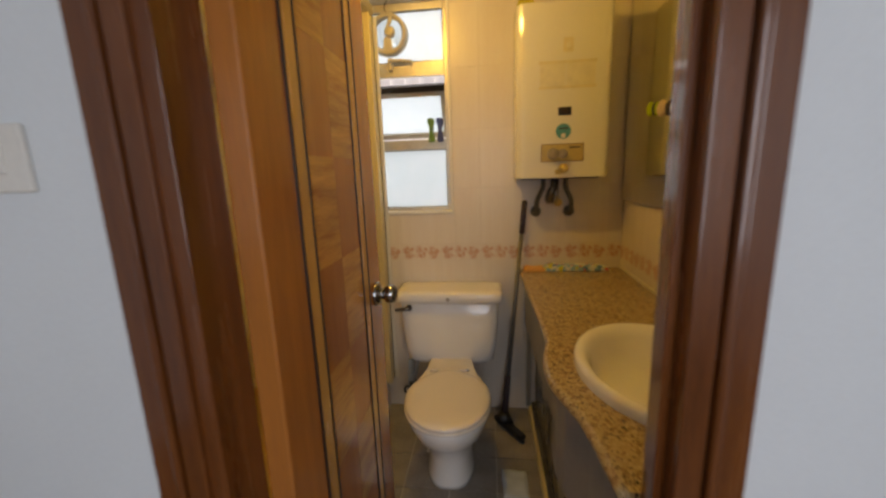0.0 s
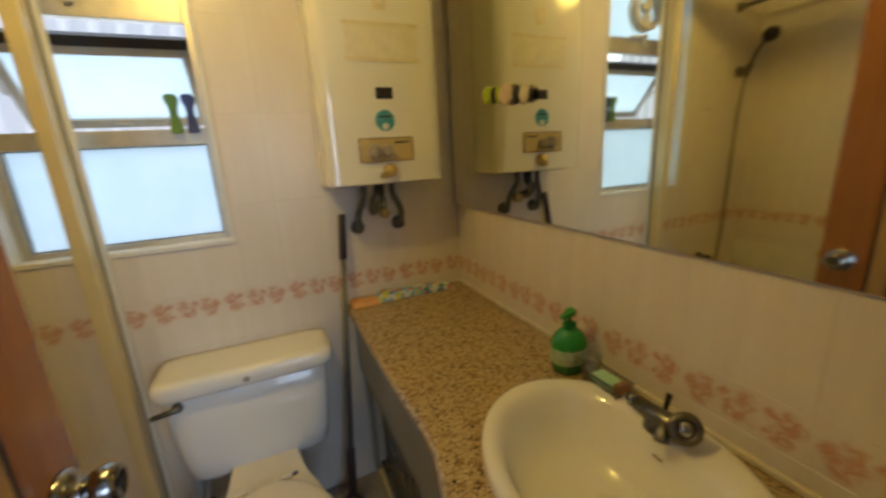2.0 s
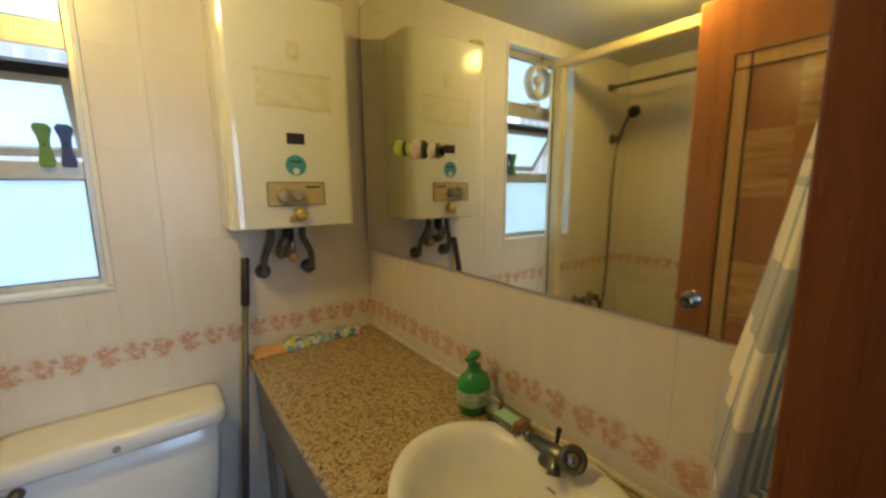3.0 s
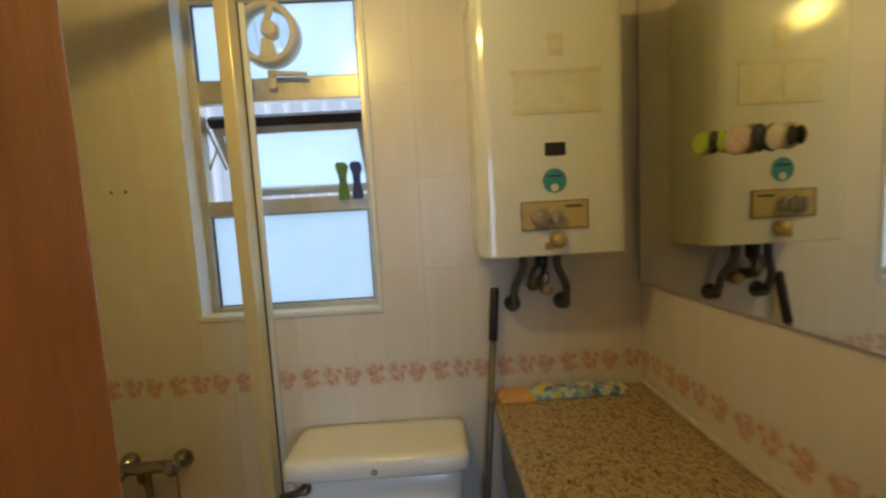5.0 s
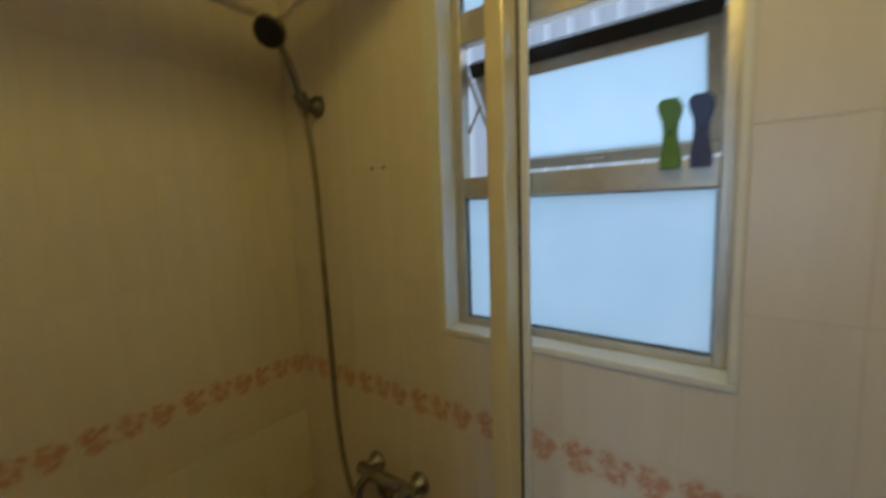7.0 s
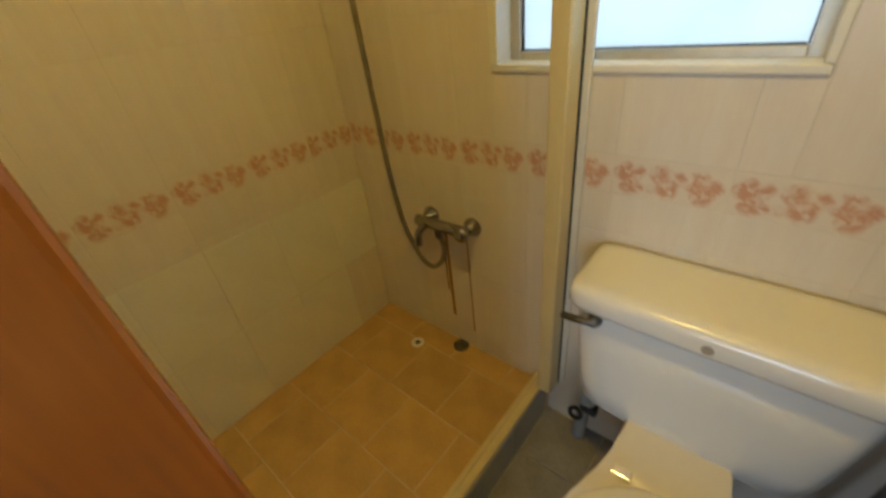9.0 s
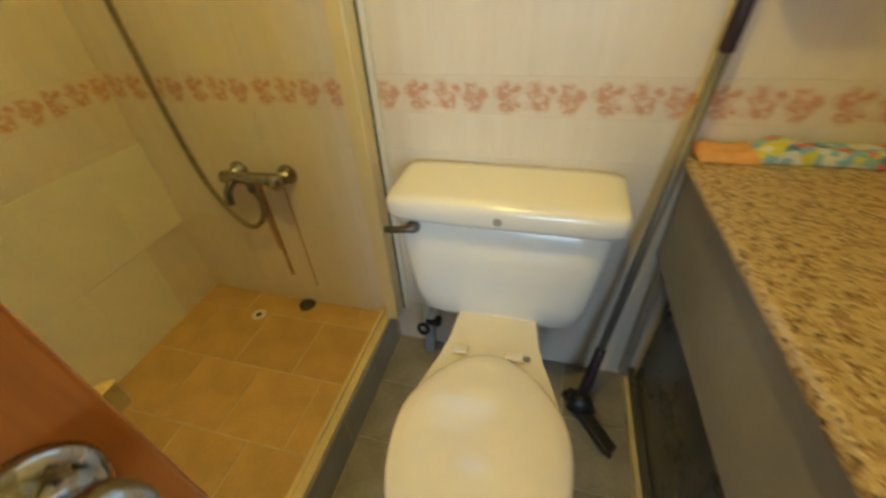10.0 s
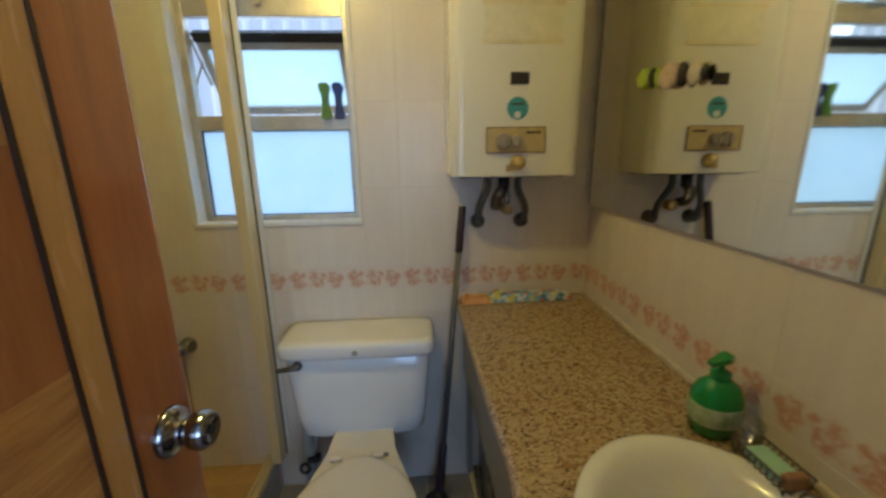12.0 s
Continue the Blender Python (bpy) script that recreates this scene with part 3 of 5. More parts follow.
BARS = ((WZ0 + 0.005, 1.148), (1.450, 1.500), (1.812, 1.882), (2.118, WZ1))
for z0, z1 in BARS:
    part("window_frame", box(X0 + 0.0305, X1 - 0.0305, FY0 + 0.001, FY1 - 0.001, z0, z1, 0.002), M_ALU, window_1)
part("pane", box(X0 + 0.031, X1 - 0.031, 2.072, 2.077, 1.149, 1.4495), M_FROST, window_1, "frosted glass pane")
part("pane", box(X0 + 0.031, X1 - 0.031, 2.072, 2.077, 1.883, 2.1175), M_FROST, window_1, "frosted glass pane")
for z0, z1 in ((1.149, 1.4495), (1.883, 2.1175)):
    for a, b in ((X0 + 0.031, X0 + 0.034), (X1 - 0.034, X1 - 0.031)):
        part("gasket", box(a, b, 2.066, 2.0715, z0, z1), M_RUBBER, window_1)
    part("gasket", box(X0 + 0.035, X1 - 0.035, 2.066, 2.0715, z0, z0 + 0.003), M_RUBBER, window_1)
    part("gasket", box(X0 + 0.035, X1 - 0.035, 2.066, 2.0715, z1 - 0.003, z1), M_RUBBER, window_1)
# the middle sash, dropped on its stays and pushed out at the foot
TILTED = Matrix.Translation((0, 2.098, 1.780)) @ pose(0, 0, 0, 36) @ Matrix.Translation((0, -2.098, -1.797))


def tilted(bm):
    bm.transform(TILTED)
    return bm


bm = box(X0 + 0.033, X0 + 0.060, 2.090, 2.108, 1.520, 1.764, 0.002)
box(X1 - 0.060, X1 - 0.033, 2.090, 2.108, 1.520, 1.764, 0.002, bm=bm)
box(X0 + 0.033, X1 - 0.033, 2.089, 2.109, 1.488, 1.519, 0.002, bm=bm)
box(X0 + 0.0605, X1 - 0.0605, 2.090, 2.107, 1.735, 1.764, 0.002, bm=bm)
sash = part("awning_sash", tilted(bm), M_ALU, window_1, "aluminium sash pushed open outwards")
part("top_rail", tilted(box(X0 + 0.033, X1 - 0.033, 2.080, 2.108, 1.765, 1.797, 0.002)), M_BLACK, sash, "dark rubber-lined top rail")
part("pane", tilted(box(X0 + 0.0605, X1 - 0.0605, 2.097, 2.102, 1.5195, 1.7345)), M_FROST, sash, "frosted glass pane")
part("latch", tilted(box(-0.38, -0.33, 2.080, 2.089, 1.497, 1.510, 0.003)), M_ALU, sash)
for x in (X0 + 0.031, X1 - 0.031):
    part("stay", rod((x, 2.085, 1.75), (x, 2.19, 1.62), 0.0045), M_ALU, window_1)
    part("stay", rod((x, 2.085, 1.61), (x, 2.145, 1.69), 0.004), M_ALU, window_1)
handle = part("window_handle", box(-0.378, -0.352, 2.036, 2.0555, 1.842, 1.902, 0.006), M_VENT, window_1, "beige cam handle")
part("lever", rod((-0.366, 2.034, 1.888), (-0.250, 2.028, 1.880), 0.009, r2=0.006, soft=0.002), M_VENT, handle, smooth=True)

vent = thing("window_vent", "round clear plastic window ventilator with beige rim", "ventilator", (-0.368, 2.06, 2.012))
VX, VZ = -0.368, 2.012
VM = along((VX, 2.0715, VZ), (VX, 1.0, VZ))
part("rim", torus(VM @ Matrix.Translation((0, 0, 0.040)), 0.086, 0.011), M_VENT, vent, smooth=True)
part("drum", turned([(0.078, 0.0), (0.100, 0.0), (0.098, 0.012), (0.095, 0.040), (0.078, 0.040), (0.078, 0.0)], VM, count=40, caps=False), M_VENT, vent, smooth=True)
part("flap", turned([(0.0, 0.010), (0.077, 0.010), (0.076, 0.012), (0.0, 0.013)], VM), M_CLEAR, vent, "clear plastic flap", smooth=True)
part("hub", turned([(0.0, 0.013), (0.025, 0.013), (0.027, 0.034), (0.024, 0.044), (0.015, 0.049), (0.0, 0.050)], VM @ Matrix.Translation((0.010, 0.010, 0))), M_VENT, vent, smooth=True)
part("lever", rod((VX - 0.004, 2.030, VZ + 0.014), (VX + 0.022, 2.034, VZ + 0.078), 0.008, r2=0.011, soft=0.002), M_VENT, vent, smooth=True)
bm = loft([[(VX + dx * w - 0.004, y, VZ + z) for dx, y in ((-1, 2.056), (1, 2.056), (1, 2.040), (-1, 2.040))] for z, w in ((-0.010, 0.017), (-0.045, 0.021), (-0.079, 0.028))])
bmesh.ops.bevel(bm, geom=list(bm.edges), offset=0.003, segments=2, affect="EDGES")
part("stem", bm, M_VENT, vent)
for dx in (-0.034, -0.012, 0.040):
    part("flap_rib", rod((VX + dx, 2.060, VZ - 0.062), (VX + dx - 0.012, 2.060, VZ + 0.060), 0.0022, count=8), M_CLEAR, vent)
part("cord", tube([(VX, 2.035, 2.105), (VX - 0.008, 2.03, 2.135), (VX + 0.02, 2.01, 2.165), (VX + 0.045, 1.996, 2.206)], 0.0025, count=6), M_BLACK, vent)


def peg(name, x, material, lean, label):
    ob = thing(name, label, "clothes peg", (x, 2.05, 1.483), "pegs on the window bar")
    for dy, nm in ((-0.010, "jaw"), (0.004, "jaw")):
        rings = []
        for z, w in ((1.484, 0.0155), (1.502, 0.0165), (1.520, 0.013), (1.545, 0.0105), (1.565, 0.012), (1.580, 0.017), (1.593, 0.0185), (1.603, 0.012)):
            y = 2.048 + dy + abs(z - 1.54) * 0.10 * (1 if dy > 0 else -1)
            sx = x + lean * (z - 1.484)
            rings.append([(sx - w, y, z), (sx + w, y, z), (sx + w, y + 0.005, z), (sx - w, y + 0.005, z)])
        bm = loft(rings)
        bmesh.ops.bevel(bm, geom=list(bm.edges), offset=0.0012, segments=1, affect="EDGES")
        part(nm, bm, material, ob)
    part("spring", torus(Matrix.Translation((x + lean * 0.06, 2.045, 1.545)) @ pose(0, 0, 0, 0, 90, 0), 0.008, 0.002, count=16, ring=6), M_BLACK, ob)
    return ob


peg("clothes_peg", -0.166, M_GREEN_PEG, -0.03, "green plastic clothes peg clipped on window bar")
peg("clothes_peg", -0.121, M_BLUE_PEG, -0.02, "dark blue plastic clothes peg clipped on window bar")

# outside: a ribbed pale wall across the light well, glowing in place of daylight
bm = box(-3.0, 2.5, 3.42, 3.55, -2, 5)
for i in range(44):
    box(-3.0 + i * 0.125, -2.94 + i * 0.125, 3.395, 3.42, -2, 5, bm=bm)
tagged(part("backdrop", bm, M_FACADE_GLOW), "pale ribbed wall across the light well, given its own glow", "wall", kind="structure")

# ---- shower ----
kerb = thing("shower_kerb", "low grey tiled kerb with cream aluminium track", "kerb", (-0.485, 1.27, 0), kind="structure")
part("core", box(-0.515, -0.470, FRONT + 0.001, BACK - 0.001, 0.0, 0.148), M_GROUT, kerb)
for i in range(7):
    y0 = FRONT + 0.002 + i * 0.2083
    part("kerb_tile", box(-0.4698, -0.464, y0, y0 + 0.2065, 0.0, 0.147, 0.0012, segments=1), M_KERB, kerb)
part("track", box(-0.512, -0.474, FRONT + 0.002, BACK - 0.002, 0.1485, 0.158, 0.002), M_CREAM_ALU, kerb, "cream aluminium track")
part("track_lip", box(-0.4735, -0.466, FRONT + 0.002, BACK - 0.002, 0.1485, 0.170, 0.002), M_CREAM_ALU, kerb)
part("track_lip", box(-0.500, -0.494, FRONT + 0.002, BACK - 0.002, 0.1582, 0.168, 0.0015), M_CREAM_ALU, kerb)
screen = thing("shower_screen_frame", "cream aluminium shower screen frame with black seal", "shower screen", (-0.48, 1.96, 0.15))
part("strike_stile", box(-0.470, -0.428, 1.925, 1.982, 0.171, 2.081, 0.004), M_CREAM_ALU, screen)
part("seal", box(-0.460, -0.4265, 1.9825, 1.9885, 0.171, 2.081), M_RUBBER, screen, "black rubber seal")
part("wall_channel", box(-0.467, -0.410, 1.989, BACK - 0.0005, 0.171, 2.081, 0.003), M_WHITE_TRIM, screen, "white wall channel")
part("top_rail", box(-0.490, -0.425, FRONT + 0.002, BACK - 0.002, 2.083, 2.129, 0.005), M_CREAM_ALU, screen)
part("top_groove", box(-0.4245, -0.4215, FRONT + 0.004, BACK - 0.004, 2.093, 2.099), M_CREAM_ALU, screen)

rail = thing("shower_curtain_rail", "chrome rail across the shower below the ceiling", "rail", (-0.97, 1.27, 2.02))
part("bar", rod((-1.035, FRONT + 0.004, 2.07), (-1.035, BACK - 0.004, 2.07), 0.0105), M_DULL, rail, smooth=True)
for y, s in ((BACK - 0.0005, -1), (FRONT + 0.0005, 1)):
    part("flange", turned([(0.0, 0.0), (0.026, 0.0), (0.026, 0.006), (0.016, 0.016), (0.0125, 0.030), (0.0, 0.030)], along((-1.035, y, 2.07), (-1.035, y + s, 2.07))), M_DULL, rail, smooth=True)

hand_shower = thing("hand_shower", "chrome hand shower with black face on wall holder", "shower", (-1.06, 1.95, 1.70))
part("wall_plate", turned([(0.0, 0.0), (0.032, 0.0), (0.032, 0.008), (0.024, 0.020), (0.018, 0.030), (0.0, 0.032)], along((-1.092, BACK - 0.0005, 1.742), (-1.092, 1.0, 1.742))), M_DULL, hand_shower, smooth=True)
part("cradle", rod((-1.091, 1.965, 1.722), (-1.090, 1.935, 1.772), 0.019, soft=0.004), M_DULL, hand_shower, smooth=True)
part("grip", tube([(-1.091, 1.955, 1.707), (-1.086, 1.93, 1.785), (-1.074, 1.895, 1.848), (-1.064, 1.860, 1.892)], 0.011, count=12), M_CHROME, hand_shower, smooth=True)
HM = along((-1.061, 1.845, 1.902), (-1.013, 1.795, 1.852))
head = part("head", turned([(0.0, -0.020), (0.018, -0.018), (0.036, -0.004), (0.042, 0.008), (0.040, 0.014), (0.0, 0.014)], HM), M_CHROME, hand_shower, smooth=True)
part("face", turned([(0.0, 0.0142), (0.037, 0.0142), (0.036, 0.017), (0.0, 0.018)], HM), M_BLACK, head, "black spray face")
part("hose", tube([(-1.091, 1.957, 1.709), (-1.081, 1.965, 1.55), (-1.072, 1.965, 1.35), (-1.060, 1.962, 1.05), (-1.044, 1.958, 0.80), (-1.015, 1.955, 0.63), (-0.955, 1.950, 0.520), (-0.900, 1.948, 0.490), (-0.850, 1.948, 0.530), (-0.832, 1.948, 0.590), (-0.850, 1.948, 0.650)], 0.0085, count=10, steps=12), M_HOSE, hand_shower, "grey flexible metal hose", smooth=True)

mixer = thing("shower_mixer", "chrome wall shower mixer with two round fittings", "tap", (-0.85, 1.96, 0.66))
for x in (-0.915, -0.745):
    part("rose", turned([(0.0, 0.0), (0.031, 0.0), (0.030, 0.008), (0.020, 0.018), (0.018, 0.046), (0.0, 0.046)], along((x, BACK - 0.0005, 0.668), (x, 1.0, 0.668))), M_CHROME, mixer, smooth=True)
part("body", rod((-0.935, 1.945, 0.672), (-0.727, 1.945, 0.676), 0.019, soft=0.005), M_CHROME, mixer, smooth=True)
part("handle_cap", turned([(0.0, 0.0), (0.024, 0.0), (0.026, 0.010), (0.018, 0.022), (0.0, 0.024)], along((-0.735, 1.932, 0.680), (-0.70, 1.5, 0.76))), M_CHROME, mixer, smooth=True)
part("lever", tube([(-0.885, 1.935, 0.672), (-0.905, 1.915, 0.640), (-0.905, 1.905, 0.600)], 0.0125), M_CHROME, mixer, smooth=True)
part("outlet", rod((-0.848, 1.945, 0.655), (-0.846, 1.947, 0.628), 0.012), M_DULL, mixer, smooth=True)
for x, w, z in ((-0.865, 0.014, 0.24), (-0.880, 0.007, 0.36), (-0.775, 0.005, 0.20)):
    part("rust_streak", box(x - w / 2, x + w / 2, BACK - 0.0012, BACK - 0.0002, z, 0.62), M_RUST, wall_north, "thin rust streak")
for x in (-0.873, -0.829):
    part("screw_hole", turned([(0.0, 0.0), (0.0045, 0.0), (0.0045, 0.001), (0.0, 0.001)], along((x, BACK - 0.0003, 1.541), (x, 1, 1.541)), count=10), M_BLACK, wall_north)


def drain(name, x, y, r, dark, label):
    ob = thing(name, label, "drain", (x, y, 0.115))
    part("ring", turned([(r * 0.45, 0.0), (r, 0.0), (r, 0.003), (r * 0.45, 0.003), (r * 0.45, 0.0)], Matrix.Translation((x, y, 0.115)), count=24), M_DULL if dark else M_WHITE_TRIM, ob)
    part("hole", turned([(0.0, 0.0004), (r * 0.45, 0.0004), (r * 0.45, 0.0014), (0.0, 0.0014)], Matrix.Translation((x, y, 0.115)), count=20), M_DULL if dark else M_BLACK, ob)


drain("floor_drain", -0.985, 1.885, 0.026, False, "small open floor drain with pale rim")
drain("drain_cover", -0.828, 1.972, 0.031, True, "round grey metal drain cover near the wall")

# ---- toilet ----
TX = -0.084
toilet = thing("toilet", "white ceramic close-coupled toilet with closed ivory lid", "toilet", (TX, 1.6, 0))
B = -0.062
TURN = Matrix.Translation((B, 1.46, 0)) @ Matrix.Rotation(math.radians(2.5), 4, "Z") @ Matrix.Translation((-B, -1.46, 0))
DOWN = TURN @ Matrix.Translation((0, 0.03, -0.036))


def lowered(bm):
    bm.transform(DOWN)
    return bm


rings = [oval(B, 1.59, 0.0, 0.108, 0.23, 2.6, front=0.20), oval(B, 1.59, 0.02, 0.108, 0.23, 2.6, front=0.20), oval(B, 1.60, 0.09, 0.098, 0.21, 2.4, front=0.18),
         oval(B, 1.58, 0.18, 0.126, 0.22, 2.2, front=0.20), oval(B, 1.53, 0.26, 0.158, 0.25, 2.1, front=0.24), oval(B, 1.50, 0.325, 0.172, 0.22, 2.1, front=0.255), oval(B, 1.495, 0.360, 0.177, 0.20, 2.1, front=0.255), oval(B, 1.495, 0.369, 0.170, 0.195, 2.1, front=0.25)]
bm = loft(rings)
bm.transform(TURN)
part("bowl", bm, M_CERAMIC, toilet, smooth=True)
deck = [[(B + x * w, y, z) for x, y in ((-1, 1.60), (1, 1.60), (0.86, 1.72), (0.86, 1.97), (-0.86, 1.97), (-0.86, 1.72))] for z, w in ((0.20, 0.080), (0.30, 0.100), (0.339, 0.108), (0.3445, 0.105))]
bm = loft(deck)
bm.transform(TURN)
bmesh.ops.bevel(bm, geom=list(bm.edges), offset=0.006, segments=2, affect="EDGES")
part("deck", bm, M_CERAMIC, toilet)
seat = part("seat", lowered(loft([oval(B, 1.44, 0.408, 0.182, 0.185, 2.1, front=0.238), oval(B, 1.44, 0.413, 0.186, 0.19, 2.1, front=0.242), oval(B, 1.44, 0.420, 0.184, 0.188, 2.1, front=0.24)])), M_SEAT, toilet, "ivory plastic seat", smooth=True)
def drop(z, k):
    """A seat outline, round in front and drawn in towards the hinges."""
    return [(B + (x - B) * (1 - 0.30 * max(0.0, (y - 1.46) / 0.21) ** 2), y, z) for x, y, _ in oval(B, 1.44, z, 0.180 + k, 0.212 + k, 2.1, 56, front=0.236 + k)]


rings = [drop(0.4225, -0.002), drop(0.428, 0.002), drop(0.435, 0.0), drop(0.4385, -0.007), drop(0.4398, -0.030), drop(0.4406, -0.10)]
part("lid", lowered(loft(rings)), M_SEAT, toilet, "glossy ivory plastic lid", smooth=True)
half = [(0.168, 1.50), (0.158, 1.55), (0.142, 1.60), (0.125, 1.65), (0.113, 1.70), (0.107, 1.76), (0.105, 1.80)]
part("hinge_bridge", lowered(prism([(B - x, y) for x, y in half] + [(B + x, y) for x, y in reversed(half)], 0.381, 0.4215, 0.005)), M_SEAT, toilet, "ivory hinge bridge")
for x in (-0.078, 0.056):
    part("hinge", lowered(box(B + x - 0.020, B + x + 0.020, 1.648, 1.672, 0.4216, 0.436, 0.004)), M_SEAT, toilet)
part("hinge_pin", lowered(box(B + 0.060, B + 0.092, 1.655, 1.667, 0.4216, 0.430, 0.002)), M_CHROME, toilet)
rings = []
for z, w, d, p in ((0.3455, 0.150, 0.066, 3.4), (0.352, 0.198, 0.078, 4.2), (0.372, 0.223, 0.084, 5.2), (0.44, 0.234, 0.086, 6), (0.56, 0.244, 0.088, 7.5), (0.686, 0.250, 0.089, 8), (0.690, 0.248, 0.087, 8)):
    rings.append(oval(TX, 1.99 - d, z, w, d, p, 56))
part("cistern", loft(rings), M_CERAMIC, toilet, smooth=True)
rings = []
for z, k in ((0.688, -0.012), (0.692, -0.002), (0.704, 0.004), (0.733, 0.004), (0.744, -0.001), (0.7500, -0.010), (0.7520, -0.03)):
    rings.append(oval(-0.081, 1.8915, z, 0.263 + k, 0.103 + k, 9, 72))
part("cistern_lid", loft(rings), M_CERAMIC, toilet, smooth=True)
part("emblem", turned([(0.0, 0.0), (0.010, 0.0), (0.010, 0.0015), (0.0, 0.0015)], along((TX, 1.7845, 0.716), (TX, 1.0, 0.716)), count=16), M_KNOB, toilet)
lever = part("flush_lever", turned([(0.0, 0.0), (0.016, 0.0), (0.016, 0.008), (0.010, 0.020), (0.0, 0.022)], along((-0.285, 1.814, 0.664), (-0.285, 1.0, 0.664))), M_DULL, toilet, "chrome flush lever", smooth=True)
part("arm", tube([(-0.287, 1.798, 0.664), (-0.31, 1.794, 0.662), (-0.352, 1.796, 0.656)], 0.0085), M_DULL, lever, smooth=True)
part("bolt_cap", turned([(0.0, 0.0), (0.014, 0.0), (0.010, 0.012), (0.0, 0.014)], Matrix.Translation((B - 0.115, 1.62, 0.0)), count=14), M_WHITE_TRIM, toilet)

supply = thing("water_supply", "pale water pipe with black stop valve behind toilet", "pipe", (-0.34, 1.95, 0.0))
part("pipe", tube([(-0.31, 1.995, 0.18), (-0.31, 1.95, 0.19), (-0.285, 1.93, 0.26), (-0.27, 1.93, 0.375)], 0.010), M_RAG, supply, smooth=True)
part("valve", rod((-0.335, 1.955, 0.165), (-0.285, 1.955, 0.165), 0.019, soft=0.004), M_BLACK, supply, smooth=True)
part("waste", rod((-0.335, 1.962, 0.0), (-0.320, 1.962, 0.30), 0.020, r2=0.018), M_RAG, supply, smooth=True)
part("valve_wheel", torus(along((-0.345, 1.94, 0.13), (-0.36, 1.7, 0.2)), 0.018, 0.007, count=18, ring=8), M_BLACK, supply, smooth=True)

# ---- mop ----
mop = thing("floor_squeegee", "black floor squeegee with grey pole leaning on the wall", "squeegee", (0.195, 1.80, 0.0))
TOPP, LOW = Vector((0.303, 1.982, 1.176)), Vector((0.192, 1.835, 0.062))
along_pole = lambda k: LOW + (TOPP - LOW) * k
part("pole", rod(along_pole(0.17), along_pole(0.86), 0.0105), M_POLE, mop, smooth=True)
part("grip", rod(along_pole(0.85), TOPP, 0.0145, r2=0.0135, soft=0.004), M_GRIP, mop, "purple-black rubber grip", smooth=True)
part("lower_sleeve", rod(LOW, along_pole(0.19), 0.0175, r2=0.0140, soft=0.003), M_GRIP, mop, smooth=True)
part("socket", loft([oval(0.190, 1.832, 0.085, 0.021, 0.021), oval(0.190, 1.825, 0.062, 0.036, 0.024), oval(0.194, 1.812, 0.038, 0.044, 0.022)]), M_BLACK, mop, smooth=True)
bm = box(-0.105, 0.105, -0.020, 0.020, 0.016, 0.044, 0.006)
bm.transform(pose(0.214, 1.786, 0, 0, 0, -54))
part("head", bm, M_BLACK, mop)
bm = box(-0.110, 0.110, -0.005, 0.005, 0.0, 0.017, 0.001)
bm.transform(pose(0.214, 1.786, 0, 0, 0, -54))
part("blade", bm, M_RUBBER, mop)


def cloth(x0, x1, y0, y1, z, rise, folds, seed, nx=26, ny=16):
    """A rumpled cloth lying flat, with thickness."""
    bm = bmesh.new()
    top, low = [], []
    for i in range(nx + 1):
        for j in range(ny + 1):
            u, v = i / nx, j / ny
            x, y = x0 + (x1 - x0) * u, y0 + (y1 - y0) * v
            e = min(u, 1 - u, v, 1 - v)
            h = rise * min(1, e * 7) ** 0.5 * (0.65 + 0.35 * noise.noise((x * folds, y * folds, seed))) + 0.003
            w = 0.006 * noise.noise((x * 14, y * 14, seed + 3))
            top.append(bm.verts.new((x + w, y + w, z + h)))
            low.append(bm.verts.new((x + w, y + w, z + 0.0005)))
    for i in range(nx):
        for j in range(ny):
            a = i * (ny + 1) + j
            q = (a, a + ny + 1, a + ny + 2, a + 1)
            bm.faces.new([top[k] for k in q])
            bm.faces.new([low[k] for k in q[::-1]])
    edge = [j for j in range(ny)] + [i * (ny + 1) + ny for i in range(nx)] + [nx * (ny + 1) + j for j in range(ny, 0, -1)] + [i * (ny + 1) for i in range(nx, 0, -1)]
    for a, b in zip(edge, edge[1:] + edge[:1]):
        bm.faces.new((top[a], top[b], low[b], low[a]))
    return bm


def lying(name, bm, material, label, category):
    return tagged(part(name, bm, material, None, "", True), label, category)


lying("floor_rag", cloth(0.165, 0.275, 1.36, 1.52, 0.0, 0.014, 22, 4), M_RAG, "crumpled pale blue rag on the floor", "rag")

# ---- counter ----
edge = [(0.292, BACK - 0.001), (0.294, 1.80), (0.297, 1.60), (0.300, 1.40), (0.304, 1.25), (0.306, 1.16), (0.300, 1.10), (0.285, 1.04), (0.276, 0.98), (0.274, 0.91), (0.282, 0.85), (0.298, 0.80), (0.314, 0.745), (0.324, 0.68), (0.330, 0.61), (0.336, FRONT + 0.018)]
BCX, BCY, BAX, BAY = 0.548, 0.925, 0.210, 0.266


